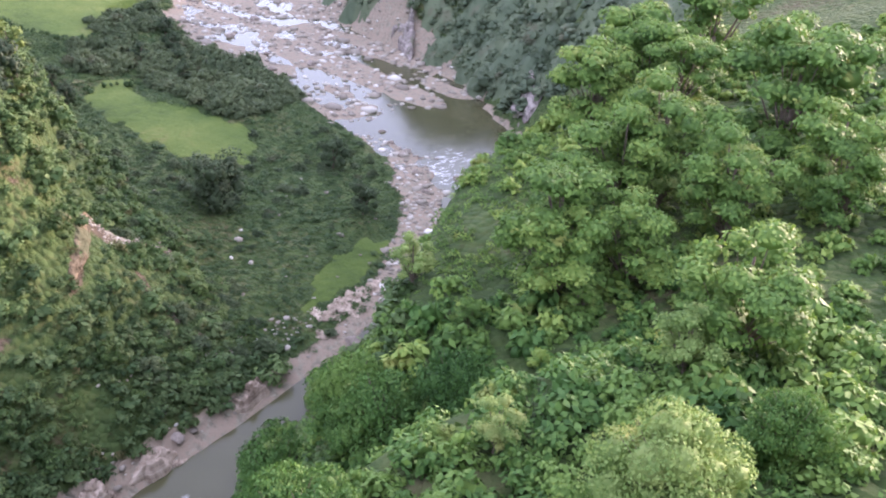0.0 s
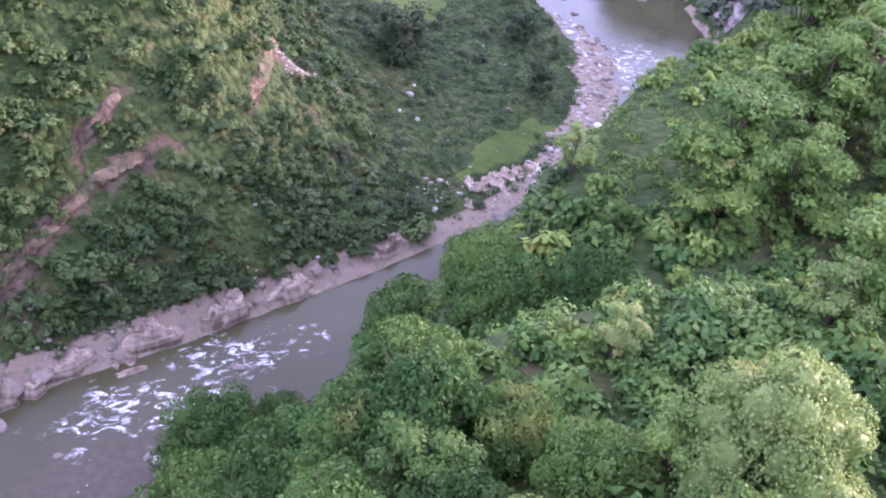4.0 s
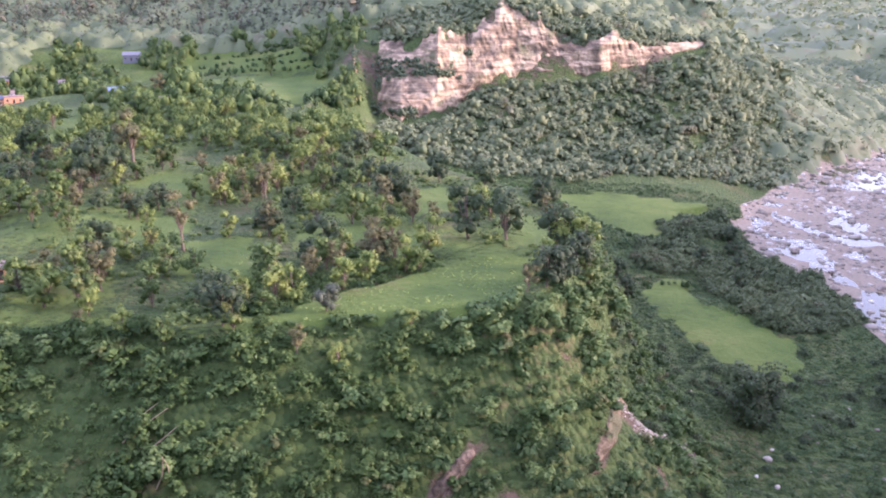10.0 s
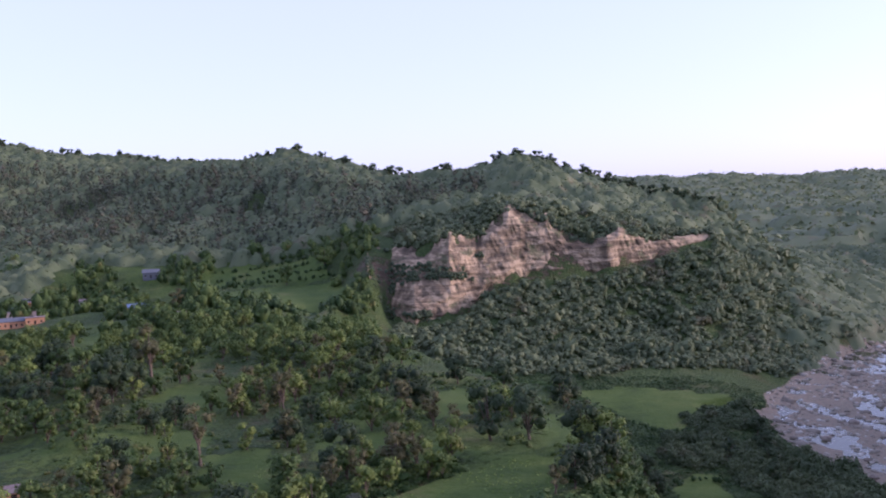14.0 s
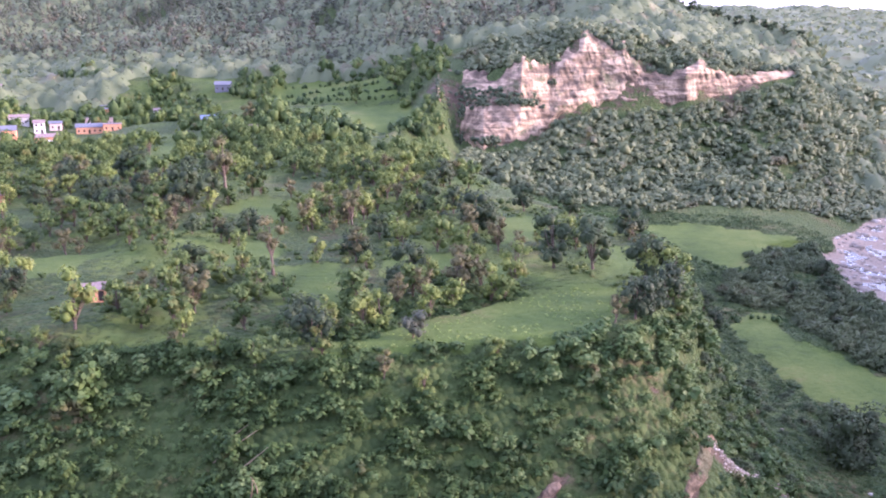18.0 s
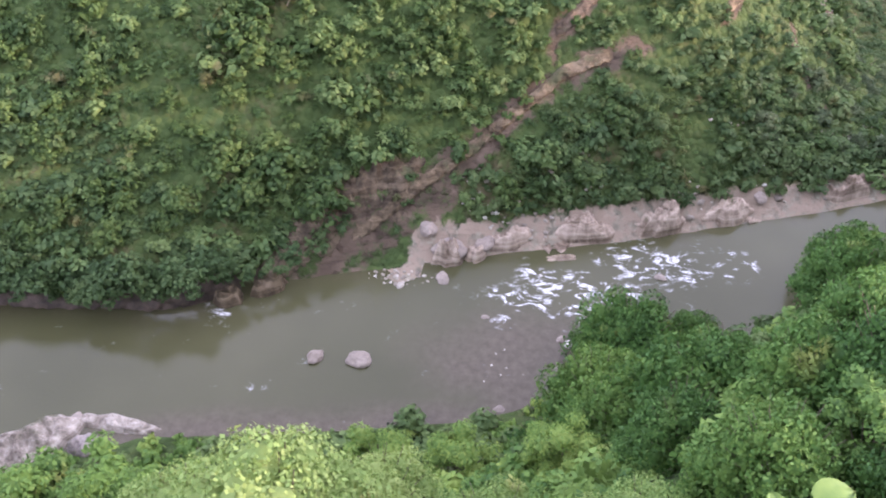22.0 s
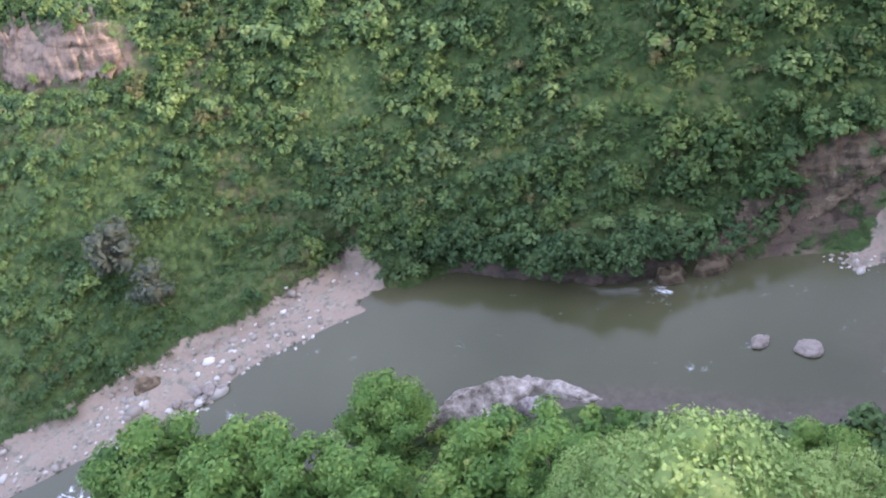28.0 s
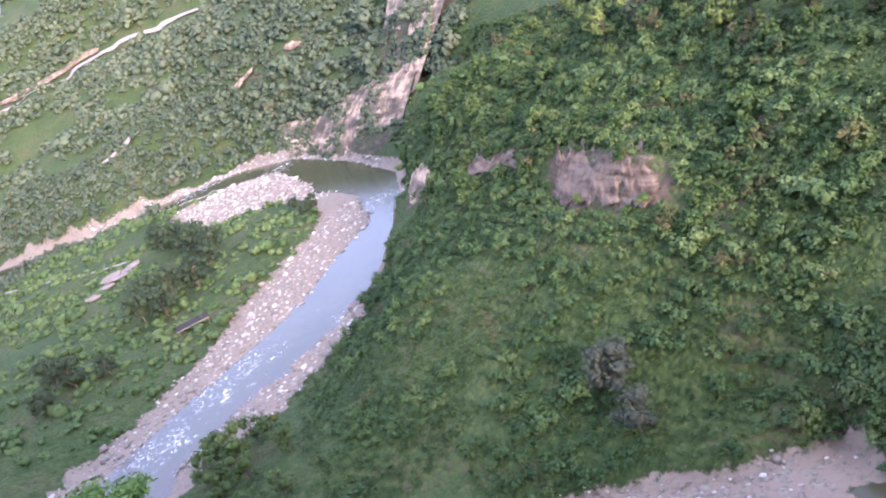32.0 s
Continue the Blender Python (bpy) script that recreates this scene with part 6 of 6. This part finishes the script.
stones("ledge_stones", (-14, 98, 104, 146), 1.5, 0.15, 0.5, lambda x, y: (river_gap(x, y) > 1.5) & (river_gap(x, y) < 13) & (y > 95 + 0.28 * x) & (value_noise(x, y, 6, 44) > 0.25), "broken stones lying on the rock ledge")
stones("left_bank_stones", (-372, -60, -225, 120), 1.9, 0.25, 0.8, rocky, "cobbles along both edges of the fast reach")
stones("island_stones", (-640, 0, -405, 135), 2.3, 0.4, 1.2, rocky, "white cobbles on the island and the far shore")
stones("delta_stones", (92, 132, 172, 240), 1.8, 0.3, 0.9, rocky, "grey cobbles where the valley stream bed narrows")
stones("upper_bed_stones", (135, 235, 420, 640), 3.6, 0.5, 1.6, lambda x, y: (river_gap(x, y) < 5) & (height(x, y) > -0.3) & (value_noise(x, y, 12, 43) > -0.2), "countless grey boulders on the wide river bed")
for path, name, wide, label in ((SLIDE, "slide_rubble", 3.4, "pale rubble of a debris slide below the plateau's corner"),):
    line = dense([(x, y, 0) for x, y in path], 0.35)
    line = np.repeat(line, 4, axis=0)
    line[:, :2] += rng.normal(size=(len(line), 2)) * wide * 0.4
    scatter_mesh(name, rng, STONES, np.stack([line[:, 0], line[:, 1], height(line[:, 0], line[:, 1]) + 0.1, rng.uniform(0.15, 0.42, len(line)), np.ones(len(line))], 1), GRAVEL_STONE, label, "rubble")
stones("field_rocks", (60, 130, 150, 200), 9.5, 0.25, 0.6, lambda x, y: river_gap(x, y) > 3, "scattered pale rocks on the valley floor")
for k, (x, y, size, flatten) in enumerate([(-59, 58.6, 3.2, 0.5), (-54, 63.6, 2.6, 0.6), (-47, 63.8, 2.2, 0.4), (-62.5, 55.8, 3.4, 0.45)]):
    boulder(x, y, size, k + 1, "pale flat rock on the river spit", None, flatten)

# shrubs on the ledges of the long cliff
face = np.empty(80 * 420 * 3, np.float32)
CLIFF.data.vertices.foreach_get("co", face)
face = face.reshape(80, 420, 3)
ri, ci = rng.randint(0, 80, 3600), rng.randint(0, 420, 3600)
cv, cu = ri / 79, ci / 419
pp = face[ri, ci]
green = value_noise(pp[:, 0] * 0.6, pp[:, 2] * 1.6, 12, 51) - 0.45 + np.where((cu < 0.34) & (cv > 0.42) & (cv < 0.78), 0.75, 0.0) + np.where(cu < 0.08, 0.5, 0) + np.where((cu > 0.47) & (cu < 0.66) & (cv > 0.62), 0.6, 0) + np.where(cv > 0.95, 0.6, 0) + np.where(cv < 0.05, 0.5, 0)
grow = np.where(cv > 0.9, 1.5, 1.0)[green > 0.12]
pp = pp[green > 0.12]
scatter_mesh("cliff_shrubs", rng, SCRUB, np.stack([pp[:, 0], pp[:, 1] - 0.5, pp[:, 2] - 1.0, rng.uniform(1.0, 2.6, len(pp)) * grow, np.full(len(pp), 1.0)], 1), LEAF_HILL_HAZED, "bushes clinging to the cliff ledges", "shrubs")

for name, label in (("cliff_bend", "bushes hanging on the rock wall of the river bend"), ("cliff_bend_upper", "bushes on the ledges of the high rock wall")):
    wall = bpy.data.objects[name].data
    skin = np.empty(len(wall.vertices) * 3, np.float32)
    wall.vertices.foreach_get("co", skin)
    skin = skin.reshape(-1, 3)[rng.randint(0, len(wall.vertices), 700)]
    skin = skin[value_noise(skin[:, 0] + skin[:, 1], skin[:, 2] * 1.5, 14, 53) > 0.08]
    scatter_mesh(name + "_shrubs", rng, SCRUB, np.stack([skin[:, 0], skin[:, 1], skin[:, 2] - 0.8, rng.uniform(1.2, 2.8, len(skin)), np.ones(len(skin))], 1), LEAF_HILL_HAZED, label, "shrubs")

hang = dense([(-86, 83.5, 2.0), (-66, 83.5, 2.6), (-50, 84.5, 3.0), (-38, 88.5, 3.6), (-27, 94, 4.4)], 0.9)
hang = hang + rng.normal(size=hang.shape) * np.array([0.6, 0.7, 0.9])
over = dense([(-88, 83, 3.4), (-66, 83.2, 3.8), (-50, 84, 4.2), (-40, 87.5, 5.0)], 2.2)
over = over + rng.normal(size=over.shape) * np.array([0.8, 0.9, 0.9])
scatter_mesh("overhanging_trees", rng, CROWN, np.column_stack([over, rng.uniform(2.4, 3.8, len(over)), np.full(len(over), 1.0)]), LEAF_DEEP_SHADE, "leafy trees leaning out over the undercut river bank", "trees")
scatter_mesh("overhanging_shrubs", rng, BUSH, np.column_stack([hang, rng.uniform(0.8, 1.7, len(hang)), np.full(len(hang), 0.9)]), LEAF_DEEP_SHADE, "shrubs hanging over the undercut river bank", "shrubs")

nx, ny = rng.uniform(-208, -146, 110), rng.uniform(91, 111, 110)
fringe = near_line(nx, ny, [(-190, 94, 0), (-165, 90.5, 0), (-143, 97.5, 0), (-147, 105.5, 0), (-173, 106.5, 0), (-200, 105.5, 0), (-190, 94, 0)], 1.8) + (value_noise(nx, ny, 5, 77) > 0.72) * 0.5 > 0.2
scatter_mesh("nose_shrubs", rng, BUSH, places(rng, nx[fringe], ny[fringe], 0.8, 1.9, sink=-0.4), LEAF_SLOPE, "shrubs hanging over the edges of the bare rock face", "shrubs")

wx, wy = rng.uniform(-36, -9, 90), rng.uniform(89, 112, 90)
some = inside(wx, wy, SCARS[0]) & (height(wx, wy) > 1.2) & (river_gap(wx, wy) > 2.5) & (value_noise(wx, wy, 4, 78) > 0.1)
scatter_mesh("gully_shrubs", rng, BUSH, places(rng, wx[some], wy[some], 0.6, 1.4, sink=-0.3), LEAF_DEEP_SHADE, "small bushes growing from the brown earth wall", "shrubs")

# ---- houses ----
def box_mesh(name, x0, x1, y0, y1, z0, z1, material, bevel=0.03):
    bm = bmesh.new()
    bmesh.ops.create_cube(bm, size=1.0)
    for v in bm.verts:
        v.co = Vector((x0 + (v.co.x + 0.5) * (x1 - x0), y0 + (v.co.y + 0.5) * (y1 - y0), z0 + (v.co.z + 0.5) * (z1 - z0)))
    if bevel:
        bmesh.ops.bevel(bm, geom=bm.edges[:], offset=bevel, segments=1, affect="EDGES")
    me = bpy.data.meshes.new(name)
    bm.to_mesh(me)
    bm.free()
    me.materials.append(material)
    return me


def slab_mesh(name, a, b, c, d, thick, material):
    """A roof slope: four corners and a thickness."""
    up = np.array([0, 0, thick])
    p = np.array([a, b, c, d], float)
    v = np.concatenate([p, p + up])
    q = np.array([[3, 2, 1, 0], [4, 5, 6, 7], [0, 1, 5, 4], [1, 2, 6, 5], [2, 3, 7, 6], [3, 0, 4, 7]])
    return sheet(name, v, q, material, smooth_faces=False)


def house(x, y, w, d, h, turn, wall, roof, label, gable=True, storeys=1):
    ob = new("house")
    walls = part("wall", box_mesh("wall", -w / 2, w / 2, -d / 2, d / 2, -1.5, h, wall), ob)
    if gable:
        rise, eave = d * 0.28, 0.5
        for side in (-1, 1):
            part("roof", slab_mesh("roof", (-w / 2 - eave, side * (d / 2 + eave), h - 0.1), (w / 2 + eave, side * (d / 2 + eave), h - 0.1), (w / 2 + eave, 0, h + rise), (-w / 2 - eave, 0, h + rise), 0.14, roof), ob)
        for side in (-1, 1):
            tri = np.array([(side * w / 2, -d / 2, h), (side * w / 2, d / 2, h), (side * w / 2, 0, h + rise), (side * (w / 2 - 0.2), -d / 2, h), (side * (w / 2 - 0.2), d / 2, h), (side * (w / 2 - 0.2), 0, h + rise)])
            part("gable", sheet("gable", tri, np.array([[0, 1, 2], [3, 5, 4], [0, 3, 4], [1, 4, 5], [2, 5, 3], [0, 2, 3]]), wall, smooth_faces=False), ob)
    else:
        part("roof", box_mesh("roof", -w / 2 - 0.4, w / 2 + 0.4, -d / 2 - 0.4, d / 2 + 0.4, h, h + 0.25, roof), ob)
    for level in range(storeys):
        z = level * 2.9
        count = max(2, int(w / 2.6))
        for k in range(count):
            px = -w / 2 + (k + 0.5) * w / count
            if level == 0 and k == count // 2:
                part("door", box_mesh("door", px - 0.5, px + 0.5, -d / 2 - 0.05, -d / 2 + 0.05, 0, 2.0, DARK_OPENING), ob)
            else:
                win = part("window", box_mesh("window", px - 0.45, px + 0.45, -d / 2 - 0.04, -d / 2 + 0.04, z + 0.9, z + 2.0, DARK_OPENING), ob)
                part("window_sill", box_mesh("window_sill", px - 0.55, px + 0.55, -d / 2 - 0.12, -d / 2 - 0.01, z + 0.8, z + 0.88, WHITE_WALL), win)
    ob.matrix_basis = pose(x, y, float(height(np.array([x], float), np.array([y], float))[0]) + 0.3, 0, 0, turn)
    return tagged(ob, label, "house", "village houses")


PINK_WALL = plain("pinkish_plaster", (0.5, 0.38, 0.33), (0.66, 0.54, 0.48))
house(-262, 453, 12, 6, 3.2, 28, MUD_WALL, SLATE, "ochre house with a grey slate roof at the village edge")
house(-229, 417, 13, 7, 3.6, 24, MUD_WALL, SLATE, "ochre mud house with a big grey slate roof")
house(-214, 379, 8, 5, 3.0, 26, MUD_WALL, TIN, "low ochre house with a rusty tin roof")
house(-230, 402, 9, 5, 3.2, 20, PINK_WALL, WHITE_WALL, "pinkish house with a pale flat roof", False)
house(-221, 394, 7, 5, 3.4, 30, MUD_WALL, TIN, "ochre house with a tin roof")
house(-257, 488, 10, 5, 4.0, 22, WHITE_WALL, TIN, "whitewashed house with a rusty tin roof")
house(-228, 452, 5, 4, 5.6, 22, WHITE_WALL, TIN, "narrow two-storey white house", True, 2)
house(-232, 478, 6, 4, 3.4, 22, PINK_WALL, SLATE, "small pinkish house with a slate roof")
house(-210, 420, 12, 5, 2.8, 24, MUD_WALL, TIN, "long low ochre house with a tin roof")
house(-197, 401, 8, 4, 2.4, 20, PINK_WALL, WHITE_WALL, "low house with a pale flat roof", False)
house(-211, 472, 13, 6, 3.4, 22, MUD_WALL, SLATE, "ochre mud house with a slate roof among trees")
house(-219, 503, 15, 5, 4.2, 22, PINK_WALL, TIN, "long pinkish house with a rusty flat roof", False)
house(-199, 473, 9, 5, 3.4, 22, MUD_WALL, TIN, "ochre house with a rusty flat roof", False)
house(-231, 552, 15, 7, 4.0, 24, MUD_WALL, SLATE, "ochre farmhouse with a slate roof above the village")
house(-149, 480, 8.5, 6, 4.0, 24, MUD_WALL, BLUE_PAINT, "ochre house with a blue-grey roof beside the field")
house(-174, 595, 10, 7, 3.6, 10, SLATE, SLATE, "old stone barn with a slate roof on the terraces")
house(-310, 565, 6, 5, 3.0, 28, WHITE_WALL, TIN, "little white house in the wood")
house(-113, 433, 3.4, 3, 2.2, 10, WHITE_WALL, TIN, "tiny white hut by the field")
house(-203, 551, 3.4, 3, 2.6, 10, WHITE_WALL, TIN, "tiny white hut on the meadow")
house(-76, 166, 4, 3.2, 2.4, 24, MUD_WALL, TIN, "ochre hut half hidden by a tree")
house(-146, 257, 6, 4, 2.6, 24, MUD_WALL, TIN, "low clay hut at the edge of a field")

# ---- roads, sheds and small things ----
ROAD_DUST = plain("pale_road", (0.24, 0.2, 0.16), (0.36, 0.31, 0.26), 0.5)


def ribbon(name, line, width, label, category="road", lift_by=0.35):
    p = dense(line, 3.0)
    t = np.gradient(p[:, :2], axis=0)
    t /= np.linalg.norm(t, axis=1)[:, None]
    n = np.stack([-t[:, 1], t[:, 0]], 1)
    rows = []
    for k in np.linspace(-0.5, 0.5, 4):
        q = p[:, :2] + n * width * k
        rows.append(np.column_stack([q, height(q[:, 0], q[:, 1]) + lift_by]))
    v = np.stack(rows, 1)
    return tagged(new(name, sheet(name, v.reshape(-1, 3), grid_quads(len(p), 4), ROAD_DUST)), label, category, kind="structure")


ribbon("road", HILL_ROAD, 8, "pale hill road cut into the far slope", lift_by=1.5)
ribbon("path", [(-561, -59), (-520, -39), (-479, -21), (-459, -5), (-449, 8)], 3, "pale footpath on the river flat", "path")
ribbon("path_upper", [(-700, 58), (-690, 42), (-683, 28)], 5, "pale gully track on the wooded slope", "path", 2.0)


def shed(x, y, length, width, h, turn, label):
    ob = new("shed")
    for sx in (-1, 0, 1):
        for sy in (-1, 1):
            part("post", box_mesh("post", sx * length * 0.46 - 0.1, sx * length * 0.46 + 0.1, sy * width * 0.42 - 0.1, sy * width * 0.42 + 0.1, -0.6, h, DEAD_WOOD), ob)
    part("roof", slab_mesh("roof", (-length / 2, -width / 2, h), (length / 2, -width / 2, h), (length / 2, width / 2, h + 0.7), (-length / 2, width / 2, h + 0.7), 0.12, DARK_OPENING), ob)
    part("gutter", box_mesh("gutter", -length / 2, length / 2, -width / 2 - 0.5, -width / 2 - 0.02, h - 0.05, h + 0.12, DEAD_WOOD), ob, "pale edge board")
    ob.matrix_basis = pose(x, y, float(height(np.array([x], float), np.array([y], float))[0]), 0, 0, turn)
    return tagged(ob, label, "shed")


shed(-316, 13, 12, 4, 1.6, 80, "long low dark-roofed shed on the river flat")
for k, (x, y, size) in enumerate([(-418, -13, 8), (-424, -9, 9), (-434, -3, 10), (-434, 5, 9), (-428, 0, 8), (-440, 8, 7), (-393, 26, 8), (-398, 30, 6)]):
    boulder(x, y, size, k + 1, "flat grey slab of rock on the river flat", None, 0.35)


def pole_mesh(length, r0, r1, bow=0.2):
    pts = [(bow * math.sin(math.pi * k / 6), 0, length * k / 6, r0 + (r1 - r0) * k / 6) for k in range(7)]
    v, q = tube(pts, 6)
    return sheet("pole", v, q, DEAD_WOOD)


POLE = pole_mesh(9.0, 0.13, 0.05, 0.5)
for x, y, tilt, turn in ((-43, 128, 86, 80), (-42, 127, 88, 95), (-36, 122, 70, 30), (-34.5, 123, 74, 10), (-38, 126, 84, 60)):
    ob = new("fallen_pole", POLE)
    ob.matrix_basis = pose(x, y, float(height(np.array([x], float), np.array([y], float))[0]) + 0.5, tilt - 35, 0, turn)
    tagged(ob, "fallen dry bamboo pole lying on the slope", "pole", "fallen poles")
for x, y in ((-575, 1126), (-556, 1126)):
    ob = new("mast")
    v, q = tube([(0, 0, 0, 0.5), (0, 0, 20, 0.25)], 6)
    part("pole", sheet("pole", v, q, SLATE), ob)
    part("aerial", box_mesh("aerial", -0.9, 0.9, -0.2, 0.2, 17, 18.2, WHITE_WALL), ob)
    ob.matrix_basis = pose(x, y, float(height(np.array([x], float), np.array([y], float))[0]) - 0.3)
    tagged(ob, "thin aerial mast on the far ridge", "mast", "ridge masts")

# sapling with large leaves at the lookout's edge
BIG_LEAF, bn, bb = shader("big_leaf", 0.45)
bl = noise_tex(bn, 9.0, 4, 0.6, coords(bn))
br = bn.nodes.new("ShaderNodeObjectInfo").outputs["Random"]
link(bn, mix(bn, smooth(bn, br, 0.6, 0.95), ramp(bn, bl, [(0.3, (0.05, 0.1, 0.018)), (0.7, (0.095, 0.15, 0.028))]), (0.24, 0.19, 0.035)), bb.inputs["Base Color"])
bb.inputs["Subsurface Weight"].default_value = 0.0
bump(bn, bb, bl, 0.3, 0.01)


def big_leaf_mesh(size):
    v, q = [], []
    for i in range(9):
        for j in range(7):
            u, w = i / 8, j / 6 * 2 - 1
            half = size * 0.5 * math.sin(math.pi * min(1, u * 0.88 + 0.12)) ** 0.6
            v.append((w * half, u * size * 1.1, -abs(w) * half * -0.22 - (u * u) * size * 0.25 + 0.01 * math.sin(j * 3)))
    for i in range(8):
        for j in range(6):
            a = i * 7 + j
            q.append((a, a + 1, a + 8, a + 7))
    return sheet("leaf", np.array(v), np.array(q), BIG_LEAF)


LEAF_MESHES = [big_leaf_mesh(s) for s in (0.1, 0.125, 0.08)]
sapling = new("sapling")
sx, sy = 0.95, 1.5
ground_z = float(height(np.array([sx]), np.array([sy]))[0])
tip_z = 97.55
v, q = tube([(0, 0, -0.2, 0.012), (0.01, 0.0, (tip_z - ground_z) * 0.6, 0.009), (0, 0, tip_z - ground_z, 0.005)], 6)
part("stem", sheet("stem", v, q, DEAD_WOOD), sapling, "yellow stem")
for k in range(11):
    lf = part("leaf", LEAF_MESHES[k % 3], sapling)
    lf.matrix_basis = pose(0.0, 0.0, (tip_z - ground_z) * (0.66 + 0.034 * k), 18 - 5 * (k % 4), 8 * ((k % 3) - 1), 137.5 * k) @ Matrix.Translation((0, 0.05, 0))
sapling.matrix_basis = pose(sx, sy, ground_z)
tagged(sapling, "young plant with large round green and yellow leaves", "plant")
